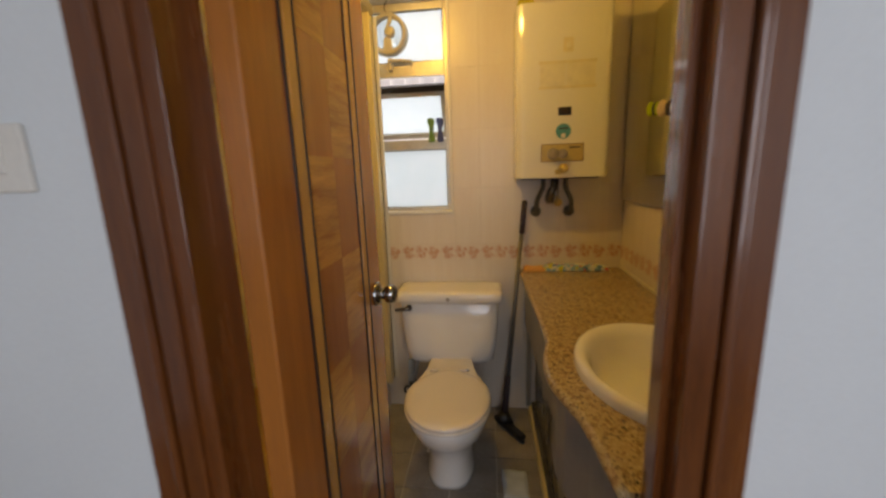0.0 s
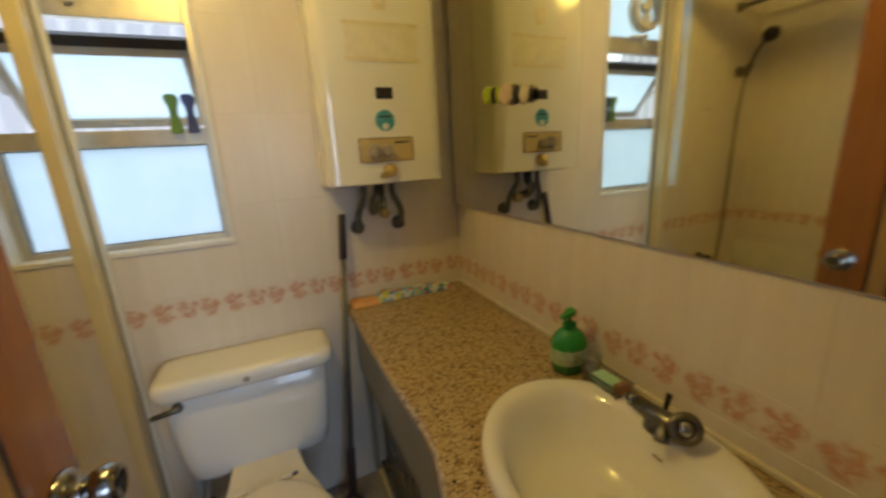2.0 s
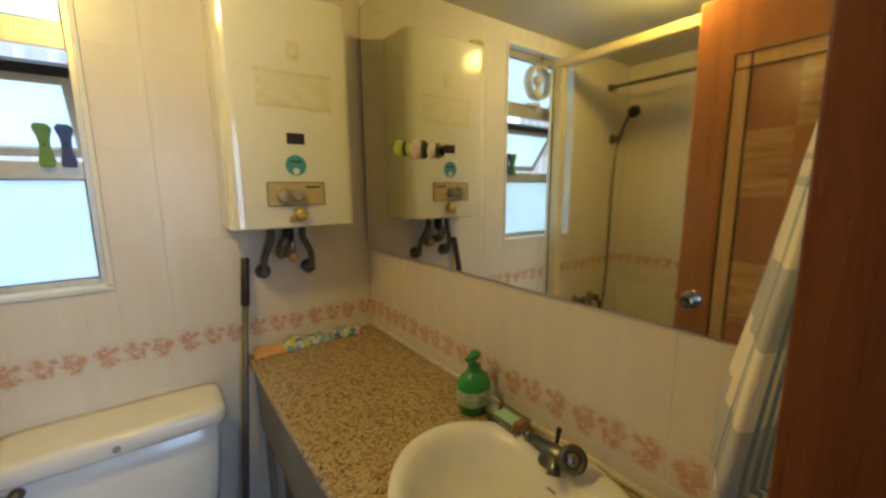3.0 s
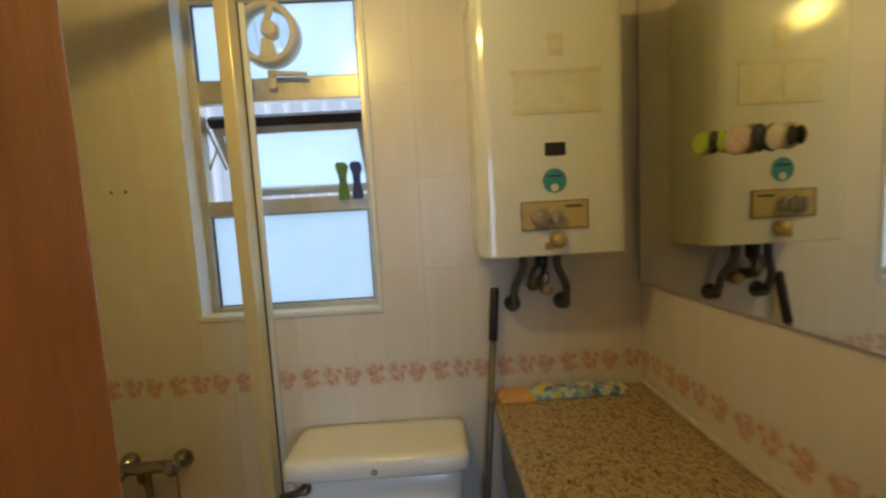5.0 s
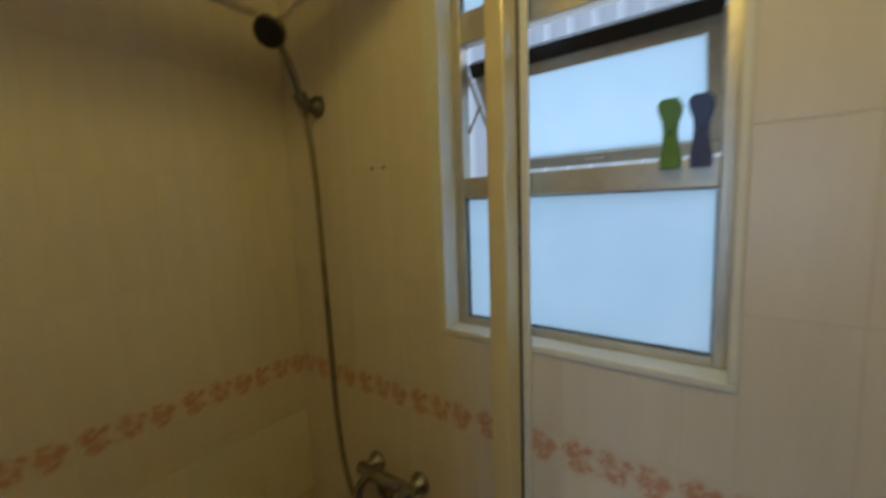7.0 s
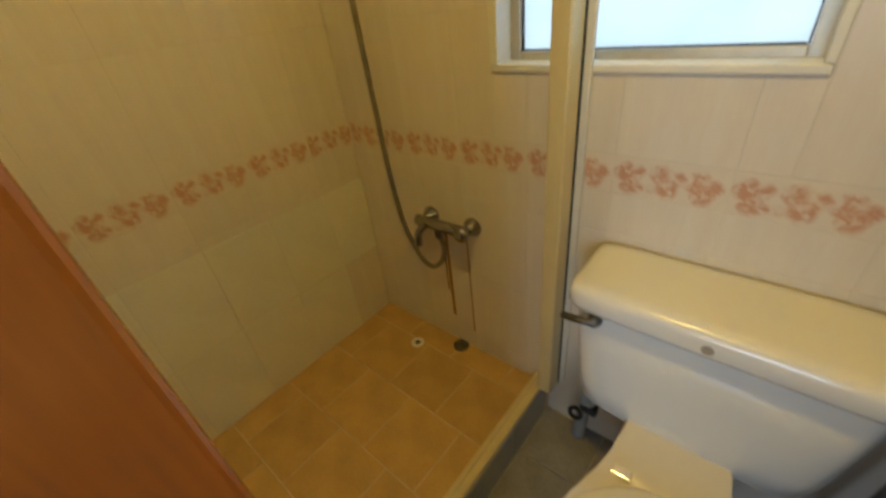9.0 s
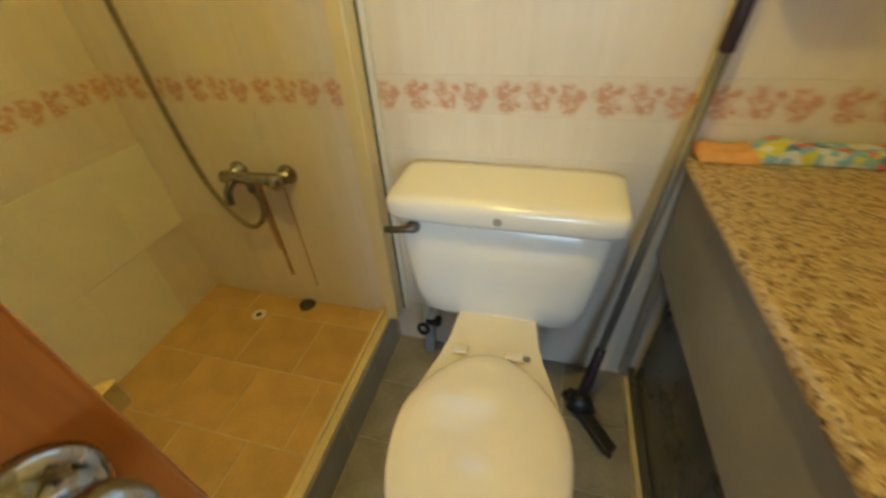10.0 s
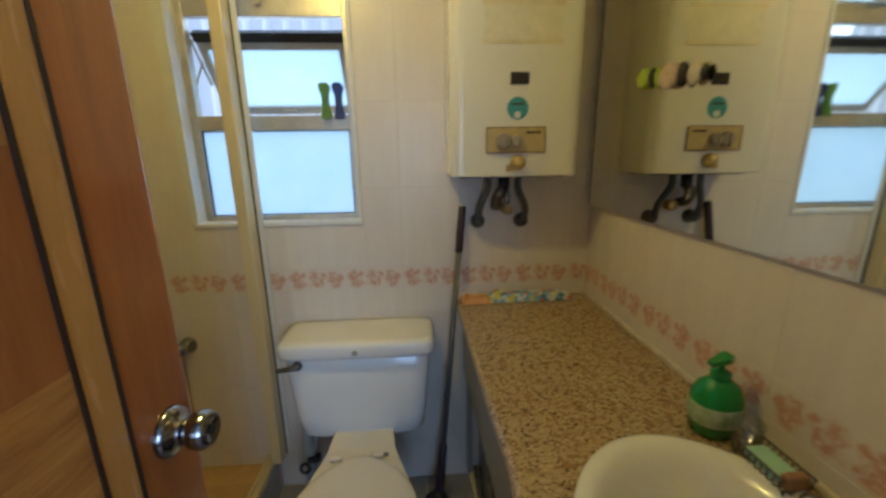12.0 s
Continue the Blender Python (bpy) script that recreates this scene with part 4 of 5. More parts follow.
def slab(outline, hole, z0, z1):
    """A slab with an oval hole, as a fan of quads between hole and outline."""
    bm = bmesh.new()
    n = len(hole)
    import_pts = []
    for hx, hy in hole:
        d = Vector((hx - BCX, hy - BCY)).normalized()
        best = None
        for (ax, ay), (bx, by) in zip(outline, outline[1:] + outline[:1]):
            e = Vector((bx - ax, by - ay))
            den = d.x * e.y - d.y * e.x
            if abs(den) < 1e-9:
                continue
            w = Vector((ax - BCX, ay - BCY))
            t, s = (w.x * e.y - w.y * e.x) / den, (w.x * d.y - w.y * d.x) / den
            if t > 0 and -1e-6 <= s <= 1 + 1e-6 and (best is None or t < best):
                best = t
        import_pts.append((BCX + d.x * best, BCY + d.y * best))
    rows = [[bm.verts.new((x, y, z)) for x, y in pts] for pts, z in ((hole, z1), (import_pts, z1), (import_pts, z0), (hole, z0))]
    for k in range(4):
        a, b = rows[k], rows[(k + 1) % 4]
        for i in range(n):
            j = (i + 1) % n
            bm.faces.new((a[i], a[j], b[j], b[i]))
    return bm


outline = edge + [(RIGHT - 0.002, FRONT + 0.018), (RIGHT - 0.002, BACK - 0.001)]
angles = sorted({round(2 * math.pi * i / 96, 5) for i in range(96)} | {round(math.atan2(y - BCY, x - BCX) % (2 * math.pi), 5) for x, y in outline})
hole = [(BCX + 0.85 * BAX * math.cos(a), BCY + 0.85 * BAY * math.sin(a)) for a in angles]
worktop = thing("worktop", "speckled brown granite worktop with curved front edge", "worktop", (0.53, 1.27, 0.79))
part("slab", slab(outline, hole, 0.790, 0.820), M_GRANITE, worktop)
part("front_edge", tube([(x - 0.0005, min(y, BACK - 0.013), 0.805) for x, y in edge], 0.0146, steps=3), M_GRANITE, worktop, "rounded polished edge", smooth=True)
tagged(part("worktop_seal", box(RIGHT - 0.012, RIGHT - 0.0005, FRONT + 0.02, BACK - 0.002, 0.8202, 0.834, 0.004), M_CAULK), "white caulk strip behind the worktop", "sealant")
inset = [(x + 0.016, y) for x, y in edge]
apron = thing("worktop_apron", "grey laminate apron below the worktop edge", "panel", (0.32, 1.27, 0.5))
cuts = [0, len(inset) // 3, 2 * len(inset) // 3, len(inset) - 1]
for a, b in zip(cuts, cuts[1:]):
    front = inset[a:b + 1]
    part("panel", prism(front + [(x + 0.018, y) for x, y in reversed(front)], 0.52, 0.7895), M_APRON, apron)
vanity = thing("vanity_cabinet", "dark grey laminate vanity cabinet under the worktop", "cabinet", (0.55, 1.27, 0))
part("body", box(0.385, RIGHT - 0.004, FRONT + 0.02, BACK - 0.004, 0.0, 0.56), M_CABINET, vanity)
for i, (y0, y1) in enumerate(((0.575, 1.035), (1.04, 1.50), (1.505, 1.965))):
    d = part("cabinet_door", box(0.366, 0.3845, y0, y1, 0.045, 0.55, 0.003), M_CABINET, vanity)
    part("handle", rod((0.358, y1 - 0.05, 0.44), (0.358, y1 - 0.05, 0.52), 0.005, soft=0.001), M_DULL, d)
    for z in (0.445, 0.515):
        part("handle_post", rod((0.358, y1 - 0.05, z), (0.367, y1 - 0.05, z), 0.004), M_DULL, d)
part("skirting_strip", box(0.330, 0.347, 0.62, BACK - 0.006, 0.0, 0.032, 0.004), M_CREAM_ALU, vanity, "cream skirting strip")
part("plinth", box(0.348, 0.366, 0.62, BACK - 0.005, 0.0, 0.043), M_CABINET, vanity)
part("end_post", box(0.318, 0.340, BACK - 0.035, BACK - 0.004, 0.033, 0.515, 0.003), M_APRON, vanity, "pale grey end post")

basin = thing("basin", "oval cream ceramic drop-in washbasin", "washbasin", (BCX, BCY, 0.82))
prof = [(1.00, 0.8205), (1.0, 0.836), (0.985, 0.846), (0.95, 0.850), (0.90, 0.848), (0.85, 0.840), (0.80, 0.82), (0.74, 0.785), (0.62, 0.745), (0.42, 0.722), (0.22, 0.714), (0.11, 0.711), (0.11, 0.700), (0.30, 0.700), (0.60, 0.722), (0.76, 0.760), (0.83, 0.8195), (0.86, 0.8203)]
rings = []
for k, z in prof:
    ring = []
    for i in range(64):
        a = 2 * math.pi * i / 64
        kx = k
        if k < 0.9 and math.cos(a) > 0:
            kx = k * (1 - 0.22 * math.cos(a) ** 2 * min(1, k / 0.5))
        ring.append((BCX + BAX * kx * math.cos(a) + (0.02 if k < 0.5 else 0.0), BCY + BAY * k * math.sin(a), z))
    rings.append(ring)
part("bowl", loft(rings, caps=False), M_CERAMIC, basin, smooth=True)
waste = part("waste", turned([(0.0, 0.0), (0.019, 0.0), (0.026, 0.003), (0.027, 0.006), (0.021, 0.008), (0.017, 0.004), (0.0, 0.004)], Matrix.Translation((BCX + 0.02, BCY, 0.7085))), M_CHROME, basin, "chrome waste", smooth=True)
part("plug_hole", turned([(0.0, 0.0), (0.015, 0.0), (0.015, 0.001), (0.0, 0.001)], Matrix.Translation((BCX + 0.02, BCY, 0.7127))), M_BLACK, waste)
part("overflow_slot", box(BCX + 0.118, BCX + 0.122, BCY - 0.010, BCY + 0.010, 0.798, 0.803, 0.001), M_KNOB, basin)

tap = thing("basin_tap", "chrome basin tap with round wheel handle", "tap", (0.71, 0.99, 0.845))
part("base", turned([(0.0, 0.0), (0.026, 0.0), (0.026, 0.006), (0.020, 0.012), (0.017, 0.024), (0.0, 0.026)], Matrix.Translation((0.690, 0.945, 0.8435))), M_DULL, tap, smooth=True)
part("valve_body", rod((0.694, 1.000, 0.866), (0.684, 0.905, 0.874), 0.0135, r2=0.021, soft=0.004), M_DULL, tap, smooth=True)
part("spout", tube([(0.686, 0.928, 0.872), (0.672, 0.920, 0.868), (0.660, 0.914, 0.860), (0.655, 0.911, 0.851)], 0.0135, count=14), M_DULL, tap, smooth=True)
WM = along((0.690, 0.900, 0.880), (0.62, 0.80, 0.935))
wheel = part("wheel", torus(WM @ Matrix.Translation((0, 0, 0.018)), 0.022, 0.0075), M_DULL, tap, "ribbed round wheel handle", smooth=True)
part("wheel_cap", turned([(0.0, 0.0), (0.019, 0.0), (0.017, 0.020), (0.010, 0.025), (0.0, 0.026)], WM), M_CHROME, wheel, smooth=True)
part("lift_rod", rod((0.716, 0.952, 0.865), (0.722, 0.950, 0.905), 0.004, r2=0.006, soft=0.001), M_BLACK, tap, smooth=True)
part("end_ball", turned([(0.0, 0.0), (0.012, 0.002), (0.015, 0.010), (0.010, 0.020), (0.0, 0.022)], along((0.694, 0.998, 0.866), (0.700, 1.10, 0.866))), M_CHROME, tap, smooth=True)

soap_rack = thing("soap_rack", "wire soap rack with green soap bar beside tap", "soap dish", (0.71, 1.11, 0.835))
for i in range(9):
    y = 1.045 + i * 0.0115
    part("wire", tube([(0.682, y, 0.872), (0.684, y, 0.852), (0.700, y, 0.848), (0.732, y, 0.848), (0.738, y, 0.868)], 0.0014, count=5, steps=4), M_DULL, soap_rack)
for x, z in ((0.682, 0.872), (0.738, 0.868), (0.700, 0.846)):
    part("rim_wire", rod((x, 1.041, z), (x, 1.141, z), 0.002, count=8), M_DULL, soap_rack)
for y in (1.045, 1.137):
    for x in (0.69, 0.732):
        part("foot", rod((x, y, 0.8205), (x, y, 0.850), 0.002, count=8), M_DULL, soap_rack)
tagged(part("soap_bar", box(0.690, 0.732, 1.060, 1.125, 0.8500, 0.866, 0.006, segments=3), M_SOAP, None, "", True), "pale green bar of soap in the rack", "soap")
brush = tagged(part("nail_brush", box(0.692, 0.730, 1.041, 1.058, 0.8500, 0.875, 0.005), M_ORANGE), "small orange-brown nail brush in the rack", "brush")

cup = tagged(part("glass_cup", turned([(0.0, 0.0), (0.021, 0.0), (0.026, 0.062), (0.024, 0.062), (0.019, 0.004), (0.0, 0.004)], Matrix.Translation((0.728, 1.158, 0.8205))), M_CLEAR, None, "", True), "small clear glass behind the washbasin", "glass")
soap = thing("soap_dispenser", "green plastic pump soap bottle with white label", "soap bottle", (0.713, 1.219, 0.8202))
SM = Matrix.Translation((0.713, 1.219, 0.8202))
part("bottle", loft([oval(0.713, 1.219, 0.8202 + h, r, r * 0.86, 2.2) for h, r in ((0.0, 0.036), (0.004, 0.043), (0.05, 0.0470), (0.080, 0.046), (0.098, 0.038), (0.110, 0.025), (0.116, 0.017), (0.120, 0.017))]), M_GREEN, soap, smooth=True)
part("label", loft([oval(0.713, 1.219, 0.8202 + h, r, r * 0.86, 2.2) for h, r in ((0.028, 0.0461), (0.032, 0.0472), (0.05, 0.0480), (0.064, 0.0478), (0.068, 0.0462))], caps=False), M_LABEL, soap, "white and green printed label", smooth=True)
pump = part("collar", turned([(0.0, 0.112), (0.018, 0.112), (0.018, 0.128), (0.012, 0.132), (0.005, 0.134), (0.005, 0.150), (0.0, 0.150)], SM), M_GREEN, soap, smooth=True)
part("nozzle", loft([[(0.713 + 0.004 + t * -0.040, 1.219 + s * w + t * -0.012, 0.8202 + z) for s, z in ((-1, 0.150), (1, 0.150), (1, 0.162 - 0.004 * t), (-1, 0.162 - 0.004 * t))] for t, w in ((-0.30, 0.011), (0.0, 0.014), (0.5, 0.010), (1.0, 0.006))]), M_GREEN, pump)

lying("orange_cloth", cloth(0.296, 0.405, 1.915, 1.990, 0.8203, 0.026, 16, 1), M_ORANGE_CLOTH, "folded orange cloth on the worktop corner", "cloth")
lying("printed_cloth", cloth(0.388, 0.722, 1.925, 1.992, 0.8203, 0.040, 14, 2, nx=40), M_PRINT, "folded colourful printed cloth against the wall", "cloth")

# ---- mirror and wall ----
mirror = thing("mirror", "wide frameless wall mirror above the washbasin", "mirror", (RIGHT, 1.26, 1.17))
# the glass hangs slightly out of true
HUNG = Matrix.Translation((0.775, 1.5, 1.5)) @ Matrix.Rotation(0.0075, 4, "Z") @ Matrix.Rotation(0.004, 4, "Y") @ Matrix.Translation((-0.775, -1.5, -1.5))
bm = box(0.7740, 0.7790, FRONT + 0.004, 1.972, 1.170, 2.10)
bm.transform(HUNG)
part("silvered_glass", bm, M_MIRROR, mirror)
bm = box(0.7725, 0.7790, 1.9725, 1.9765, 1.170, 2.10)
bm.transform(HUNG)
part("edge_trim", bm, M_KNOB, mirror)
puff = thing("mirror_ornament", "row of fuzzy lime and cream balls on mirror", "ornament", (0.76, 1.56, 1.535))


def fuzzy(c, r, seed, squash=1.0, long=1.0):
    bm = bmesh.new()
    bmesh.ops.create_icosphere(bm, subdivisions=4, radius=1)
    for v in bm.verts:
        k = 1 + 0.10 * noise.noise(v.co * 4 + Vector((seed, 0, 0)))
        v.co = Vector(c) + Vector((v.co.x * squash, v.co.y * long, v.co.z)) * r * k
    return bm


ROWP = [(1.676, 0.027, 1.05, M_PUFF_G, "fuzzy lime ball"), (1.637, 0.025, 0.55, M_BLACK, "black band"), (1.612, 0.024, 0.45, M_PUFF_G, "fuzzy lime ball"), (1.566, 0.030, 1.2, M_PUFF_C, "fuzzy cream ball"), (1.514, 0.027, 0.60, M_BLACK, "black band"), (1.476, 0.025, 0.85, M_VENT, "fuzzy beige ball"), (1.450, 0.017, 0.5, M_BLACK, "dark tip")]
for k, (y, r, long, material, label) in enumerate(ROWP):
    part("ball" if material is not M_BLACK else "band", fuzzy((0.7730 - r * 0.42, y, 1.548 - (1.672 - y) * 0.12), r, 3 * k + 1, 0.42, long), material, puff, label, smooth=True)

# ---- gas water heater ----
HX0, HX1, HY, HZ0, HZ1 = 0.247, 0.656, 1.816, 1.287, 2.02
heater = thing("gas_water_heater", "white enamel gas water heater with yellowed labels", "water heater", (0.45, 1.92, HZ0))
corner = [(0.0, 0.034), (0.002, 0.024), (0.007, 0.014), (0.016, 0.006), (0.027, 0.0015), (0.040, 0.0)]
plan = [(HX0, BACK - 0.001)] + [(HX0 + a, HY + b) for a, b in corner] + [(HX1 - a, HY + b) for a, b in reversed(corner)] + [(HX1, BACK - 0.001)]
HCX = (HX0 + HX1) / 2
ring = lambda z, k: [(HCX + (x - HCX) * (1 - k), BACK - 0.001 - (BACK - 0.001 - y) * (1 - k), z) for x, y in plan]
case = part("casing", loft([ring(HZ0, 0.012), ring(HZ0 + 0.004, 0.0), ring(HZ1 - 0.006, 0.0), ring(HZ1, 0.02)]), M_ENAMEL, heater)
# black plate paints in the shade below the casing
part("underside", prism([(HX0 + 0.03, 1.985), (HX0 + 0.03, 1.875), (HX1 - 0.03, 1.875), (HX1 - 0.03, 1.985)], HZ0 - 0.006, HZ0 - 0.0005), M_BLACK, heater, "black plate for the shade under the casing")
YF = HY - 0.0012
fx = lambda x: 0.107 + (x - 0.107) * 0.968
fz = lambda z: 1.409 + (z - 1.409) * 0.968
flat = lambda x0, x1, z0, z1, t=0.001, b=0.0: box(fx(x0), fx(x1), HY - t, HY - 0.0002, fz(z0), fz(z1), b)
part("sticker", flat(0.457, 0.500, 1.830, 1.890), M_TAPE, heater, "yellowed tape")
part("sticker", flat(0.468, 0.489, 1.848, 1.870, 0.0016), M_TAPE_PALE, heater)
part("label", flat(0.357, 0.468, 1.683, 1.792), M_TAPE_PALE, heater, "yellowed faded label")
part("label", flat(0.472, 0.597, 1.683, 1.790), M_TAPE_PALE, heater, "yellowed faded label")
for z in (1.790, 1.684):
    part("tape", flat(0.352, 0.602, z - 0.006, z + 0.006, 0.0018), M_TAPE, heater)
part("flame_window", flat(0.440, 0.498, 1.563, 1.599, 0.003, 0.001), M_BLACK, heater, "dark flame window")
part("flame_window_rim", flat(0.452, 0.480, 1.572, 1.590, 0.0045), M_LINE, heater)
part("badge", turned([(0.0, 0.0), (0.033, 0.0), (0.033, 0.0012), (0.0, 0.0012)], along((0.4535, HY - 0.0002, 1.491), (0.4535, 1, 1.491)), count=36), M_TEAL, heater, "round teal sticker")
part("badge_mark", turned([(0.0, 0.0), (0.011, 0.0), (0.011, 0.0006), (0.0, 0.0006)], along((0.4535, HY - 0.0016, 1.472), (0.4535, 1, 1.472)), count=20), M_WHITE_TRIM, heater)
part("badge_text_bar", box(0.433, 0.474, HY - 0.0020, HY - 0.0014, 1.500, 1.506), M_CABINET, heater)
plate = part("control_plate", flat(0.366, 0.557, 1.358, 1.438, 0.004, 0.0012), M_GOLD, heater, "ochre control plate")
part("plate_text_bar", box(0.480, 0.526, HY - 0.0046, HY - 0.0039, 1.417, 1.424), M_CABINET, plate)
for x0, x1, z0, z1 in ((0.366, 0.557, 1.4355, 1.438), (0.366, 0.557, 1.358, 1.3605), (0.366, 0.3685, 1.361, 1.435), (0.5545, 0.557, 1.361, 1.435)):
    part("plate_border", box(fx(x0), fx(x1), HY - 0.0047, HY - 0.0039, fz(z0), fz(z1)), M_WOODFRAME, plate)
for x, r in ((0.410, 0.026), (0.451, 0.021)):
    k = part("control_knob", turned([(0.0, 0.0), (r, 0.0), (r * 0.96, 0.010), (r * 0.8, 0.018), (r * 0.62, 0.019), (0.0, 0.019)], along((x, HY - 0.0042, 1.394), (x, 1, 1.394))), M_KNOB, heater, "grey control knob", smooth=True)
    part("pointer", box(x - 0.004, x + 0.004, HY - 0.030, HY - 0.0225, 1.394 - r * 0.8, 1.394 + r * 0.8, 0.002), M_KNOB, k)
k = part("control_knob", turned([(0.0, 0.0), (0.023, 0.0), (0.022, 0.014), (0.015, 0.024), (0.0, 0.026)], along((0.457, HY - 0.0002, 1.330), (0.457, 1, 1.330))), M_BRASS, heater, "yellowed round knob", smooth=True)
part("tag", flat(0.432, 0.462, 1.300, 1.322, 0.002), M_BRASS, heater)

# yellow thing of unknown kind, shaped as a soft lump
lying("yellow_lump", cloth(0.255, 0.325, HY + 0.012, HY + 0.062, HZ1 + 0.0005, 0.030, 20, 6, nx=12, ny=10), M_YELLOW_LUMP, "small yellow lump on top of the heater", "sponge")

pipes = thing("heater_pipes", "grey braided water pipes and gas valve under heater", "pipes", (0.44, 1.94, 1.1))
for x, top in ((0.360, 0.385), (0.522, 0.492)):
    part("rose", turned([(0.0, 0.0), (0.027, 0.0), (0.026, 0.008), (0.020, 0.016), (0.018, 0.034), (0.0, 0.036)], along((x, BACK - 0.0005, 1.118), (x, 1, 1.118))), M_DULL, pipes, smooth=True)
    part("pipe", tube([(top, 1.93, HZ0 - 0.004), (top, 1.93, 1.24), (x, 1.945, 1.175), (x, 1.960, 1.125)], 0.0115, count=12), M_PIPE, pipes, smooth=True)
part("gas_pipe", rod((0.440, 1.925, HZ0 - 0.004), (0.440, 1.925, 1.235), 0.019), M_BLACK, pipes, smooth=True)
part("gas_valve", tube([(0.440, 1.925, 1.245), (0.420, 1.925, 1.215), (0.418, 1.945, 1.185), (0.425, 1.98, 1.175)], 0.018, count=12), M_DULL, pipes, smooth=True)
part("valve_lever", rod((0.446, 1.905, 1.232), (0.446, 1.900, 1.190), 0.010, soft=0.003), M_CHROME, pipes, smooth=True)
part("yellow_collar", rod((0.462, 1.985, 1.165), (0.462, 1.945, 1.165), 0.020, soft=0.004), M_BRASS, pipes, "yellowed collar", smooth=True)

# ---- towel beside the door ----
hook = tagged(part("towel_hook", tube([(0.605, FRONT + 0.001, 1.63), (0.605, FRONT + 0.028, 1.625), (0.605, FRONT + 0.036, 1.645)], 0.005), M_DULL, None, "", True), "small metal wall hook beside the doorway", "hook")
bm = bmesh.new()
uv = bm.loops.layers.uv.new("UVMap")
NU, NV, HEM = 64, 40, 0.66
grid = []
for j in range(NV + 1):
    v = j / NV
    z = 1.635 - 0.70 * v
    w = 0.016 + 0.138 * min(1, v * 1.3) ** 0.95
    if v > HEM:
        w *= 0.74
    cx = 0.614 - 0.050 * min(1, v * 1.4)
    dep = 0.010 + 0.030 * min(1, v * 1.6)
    cy = FRONT + 0.016 + dep * 0.95
    row = []
    for i in range(NU):
        a = 2 * math.pi * i / NU
        k = 1 + 0.10 * math.sin(4 * a + 1.5 * v + 0.7) * min(1, 0.35 + v) + 0.05 * math.sin(9 * a - 3 * v) + 0.06 * noise.noise((2.5 * math.cos(a), 2.5 * math.sin(a), 5 * v))
        row.append(bm.verts.new((cx + w * k * math.cos(a), max(FRONT + 0.003, cy + dep * k * math.sin(a)), z + 0.02 * math.cos(a) * v)))
    grid.append(row)
for j in range(NV):
    for i in range(NU):
        k = (i + 1) % NU
        f = bm.faces.new((grid[j][i], grid[j][k], grid[j + 1][k], grid[j + 1][i]))
        for lp, (a, b) in zip(f.loops, ((i, j), (i + 1, j), (i + 1, j + 1), (i, j + 1))):
            u = a / NU * 2 % 1.0 if a % (NU // 2) or a == 0 else 0.9999
            lp[uv].uv = (min(u, 0.9999), b / NV)
bm.faces.new(grid[0])
bm.faces.new(grid[-1])
tagged(part("hanging_towel", bm, M_TOWEL, None, "", True), "cream hand towel with blue stripes hanging from hook", "towel")

# ---- ceiling lamp ----
lamp = thing("ceiling_lamp", "small round warm ceiling lamp", "lamp", (-0.20, 1.24, CEIL))
LM = along((-0.20, 1.24, CEIL - 0.0005), (-0.20, 1.24, 0))
part("base", turned([(0.0, 0.0), (0.085, 0.0), (0.085, 0.010), (0.0, 0.010)], LM), M_WHITE_TRIM, lamp)
part("dome", turned([(0.0, 0.0105), (0.075, 0.0105), (0.070, 0.022), (0.05, 0.032), (0.0, 0.036)], LM), M_LAMP, lamp, "glowing frosted dome", smooth=True)

# ---- tiles, piece by piece ----
shared = {}


def tile(parent, name, at, size, normal_axis, sign, material):
    """One tile: a bevelled slab whose face lies in the finished wall; alike tiles share a mesh."""
    key = (round(size[0], 3), round(size[1], 3), normal_axis, sign, material.name)
    if key not in shared:
        a, b = size[0] / 2 - 0.0004, size[1] / 2 - 0.0004
        bv, t = 0.0008, G + 0.002
        bm = bmesh.new()
        lo = [(-a, -b), (a, -b), (a, b), (-a, b)]
        hi = [(-a + bv, -b + bv), (a - bv, -b + bv), (a - bv, b - bv), (-a + bv, b - bv)]
        def place(u, v, d):
            if normal_axis == "x":
                return (sign * d, u, v)
            if normal_axis == "y":
                return (u, sign * d, v)
            return (u, v, sign * d)
        rows = [[bm.verts.new(place(u, v, d)) for u, v in pts] for pts, d in ((lo, -t), (lo, -bv), (hi, 0.0))]
        for p, q in zip(rows, rows[1:]):
            for i in range(4):
                bm.faces.new((p[i], p[(i + 1) % 4], q[(i + 1) % 4], q[i]))
        bm.faces.new(rows[-1])
        shared[key] = mesh_of(name, bm, material)
    ob = new(name, shared[key])
    ob.parent = parent
    ob.location = Vector(at) - parent.location
    return ob


def cut_by(rects, hole):
    out = []
    for u0, u1, v0, v1 in rects:
        a, b, c, d = hole
        if u1 <= a or u0 >= b or v1 <= c or v0 >= d:
            out.append((u0, u1, v0, v1))
            continue
        if u0 < a:
            out.append((u0, a, v0, v1))
        if u1 > b:
            out.append((b, u1, v0, v1))
        m0, m1 = max(u0, a), min(u1, b)
        if v0 < c:
            out.append((m0, m1, v0, c))
        if v1 > d:
            out.append((m0, m1, d, v1))
    return [r for r in out if r[1] - r[0] > 0.006 and r[3] - r[2] > 0.006]


ROWS_Z = [0.0, 0.186, 0.477, 0.768, 0.868, 0.956, 1.247, 1.538, 1.829, 2.12, CEIL]


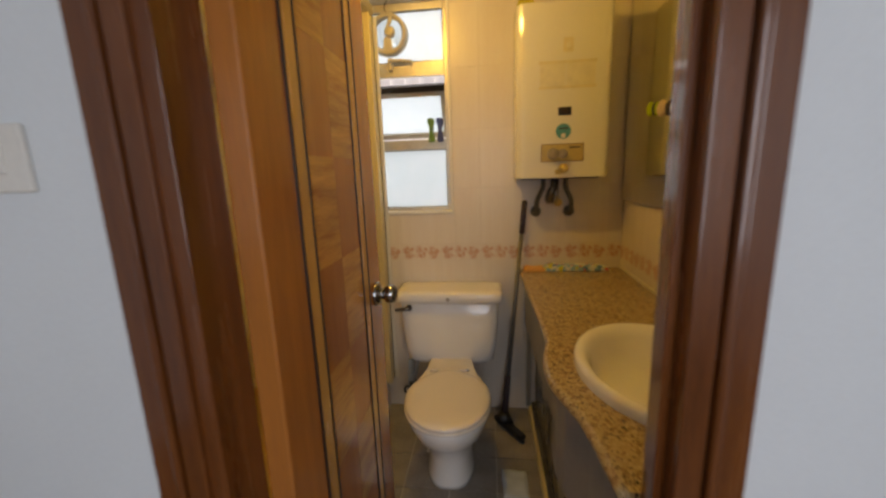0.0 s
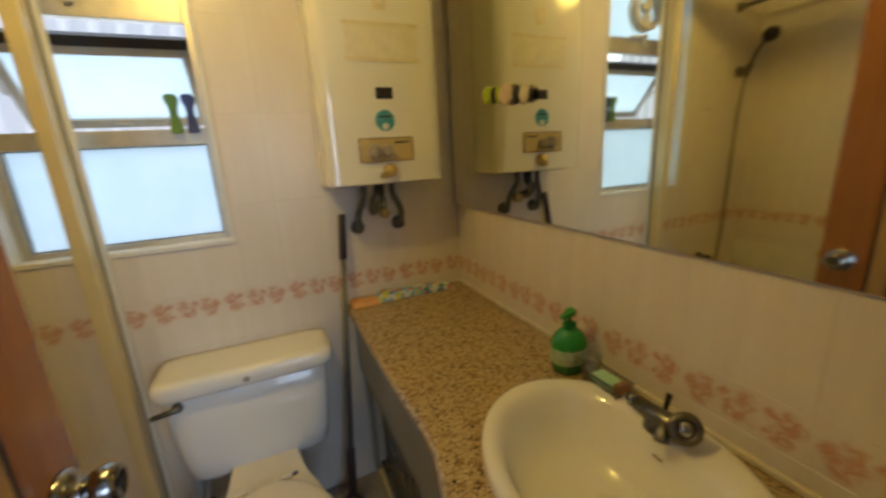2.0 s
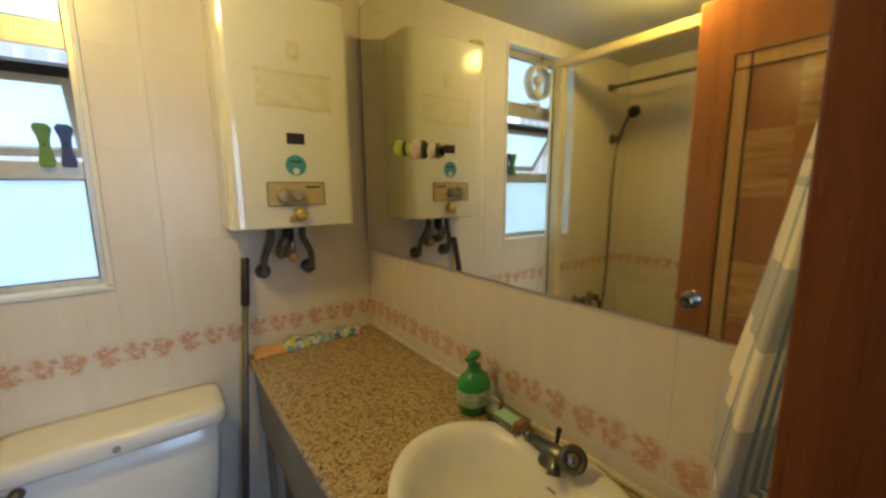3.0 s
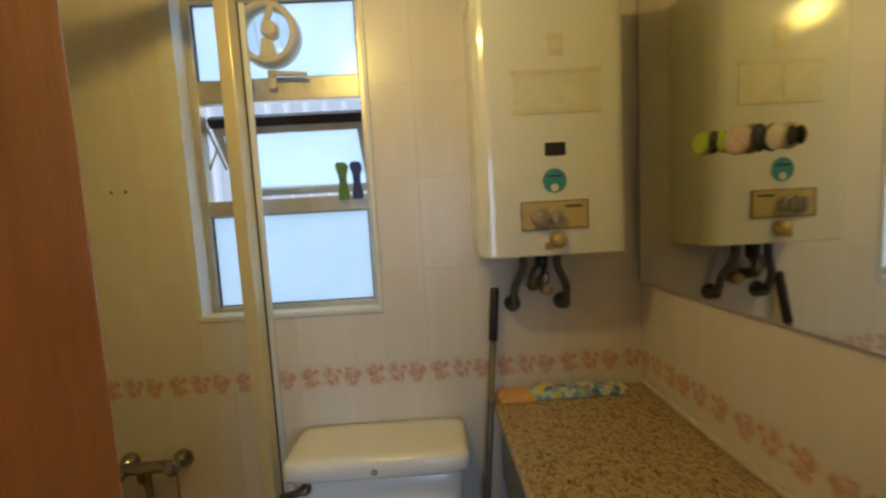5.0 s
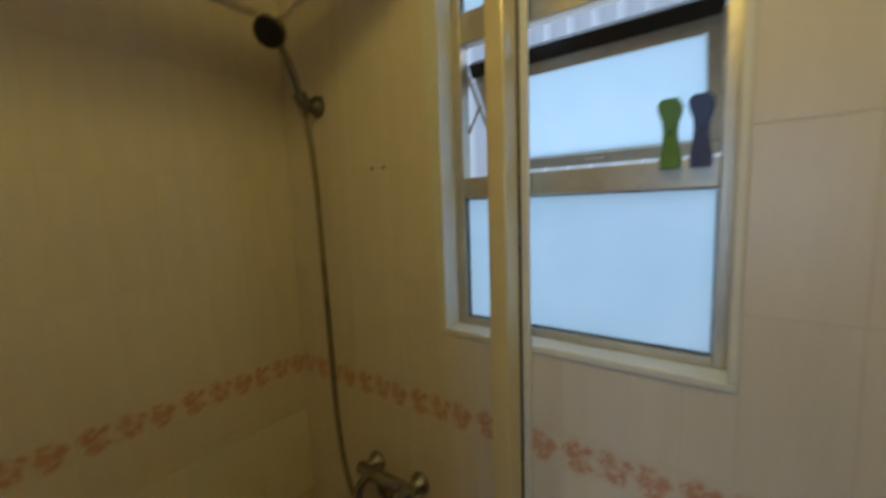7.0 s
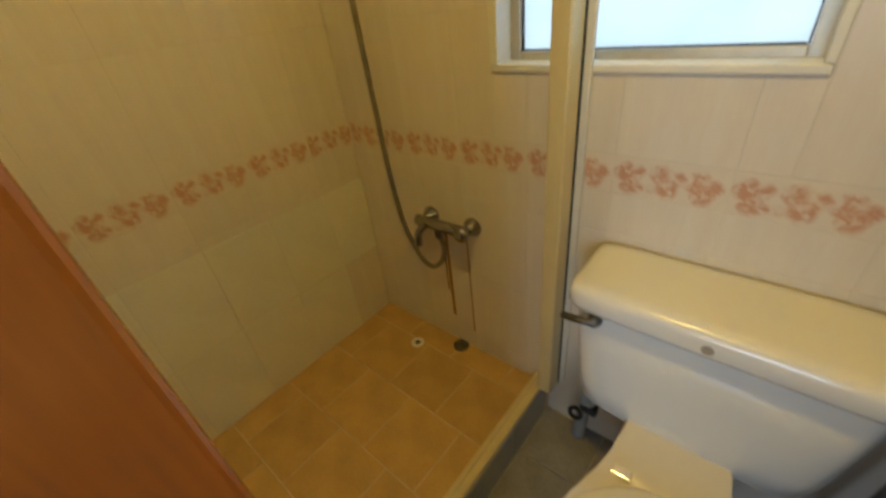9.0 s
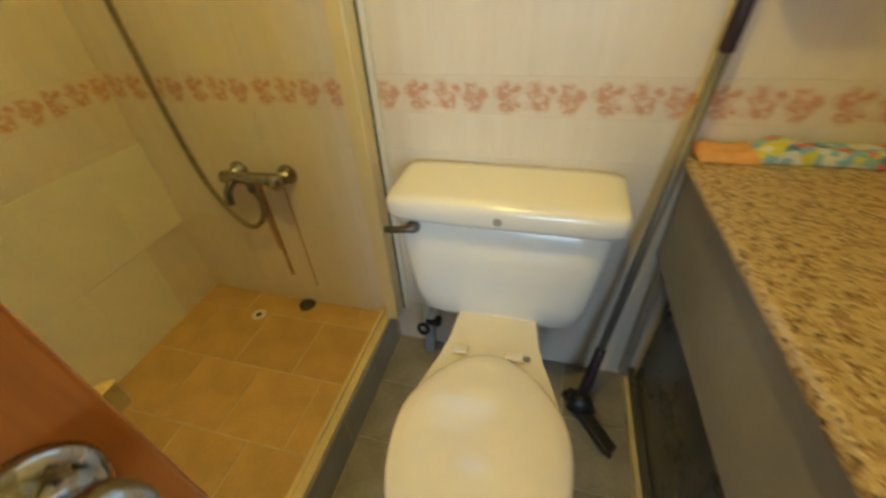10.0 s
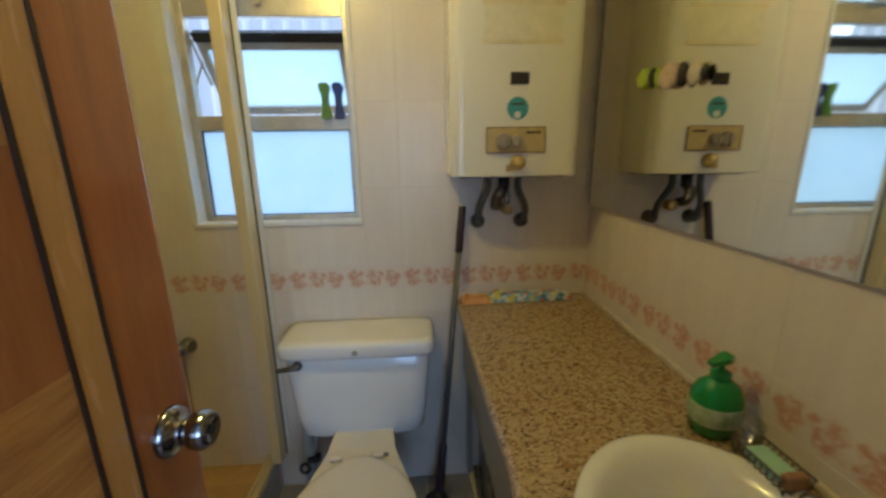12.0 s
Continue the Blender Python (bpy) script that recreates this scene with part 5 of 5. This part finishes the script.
def tile_wall(parent, axis, sign, plane, us, hole=None, z_from=0.0, z_to=CEIL):
    for r, (v0, v1) in enumerate(zip(ROWS_Z, ROWS_Z[1:])):
        v0, v1 = max(v0, z_from), min(v1, z_to)
        if v1 - v0 < 0.008:
            continue
        for u0, u1 in zip(us, us[1:]):
            for a, b, c, d in cut_by([(u0, u1, v0, v1)], hole) if hole else [(u0, u1, v0, v1)]:
                at = (plane, (a + b) / 2, (c + d) / 2) if axis == "x" else ((a + b) / 2, plane, (c + d) / 2)
                tile(parent, "border_tile" if r == 4 else "tile", at, (b - a, d - c), axis, sign, M_BORDER if r == 4 else M_TILE)


def joints(lo, hi, anchor, step):
    k = math.ceil((lo - anchor) / step)
    us = [lo]
    while anchor + k * step < hi - 0.012:
        if anchor + k * step > lo + 0.012:
            us.append(anchor + k * step)
        k += 1
    return us + [hi]


tile_wall(wall_north, "y", -1, BACK, joints(LEFT, RIGHT, -0.134, 0.213), (WX0 - 0.007, WX1 + 0.005, WZ0 - 0.005, WZ1 + 0.003))
tile_wall(wall_west, "x", 1, LEFT, joints(FRONT, BACK, 1.828, 0.213))
for y0, y1, z0, z1 in [(1.615 - 0.213 * i, 1.828 - 0.213 * i, za, zb) for i in range(7) for za, zb in ((0.116, 0.433), (0.434, 0.740))] + [(1.828, 1.999, 0.434, 0.740)]:
    y0 = max(y0, FRONT + 0.002)
    if y1 - y0 > 0.02:
        tile(wall_west, "pale_tile", (LEFT + 0.007, (y0 + y1) / 2, (z0 + z1) / 2), (y1 - y0, z1 - z0), "x", 1, M_TILE_PALE)
tile_wall(wall_east, "x", -1, RIGHT, joints(FRONT, BACK, 1.828, 0.213), None, 0.80, CEIL)
for i in range(8):
    y1 = BACK - 0.100 - i * 0.222
    for c in range(-1, 5):
        x0 = LEFT + (0.11 if i % 2 else 0.0) + c * 0.222
        x1, y0 = min(x0 + 0.2185, -0.517), max(y1 + 0.0035, FRONT + 0.002)
        x0, ytop = max(x0, LEFT + 0.001), min(y1 + 0.222, BACK - 0.001)
        if x1 - x0 > 0.012 and ytop - y0 > 0.012:
            tile(shower_floor, "floor_tile", ((x0 + x1) / 2, (y0 + ytop) / 2, 0.115), (x1 - x0, ytop - y0), "z", 1, M_SHOWER)
for i in range(8):
    for c in range(5):
        x0, y1 = -0.462 + c * 0.202, BACK - 0.004 - i * 0.202
        x1, y0 = min(x0 + 0.2, RIGHT), max(y1 - 0.2, HALL)
        if y1 - y0 > 0.01 and x0 < 0.36:
            tile(floor, "floor_tile", ((x0 + x1) / 2, (y0 + y1) / 2, 0.0), (x1 - x0, y1 - y0), "z", 1, M_FLOOR)
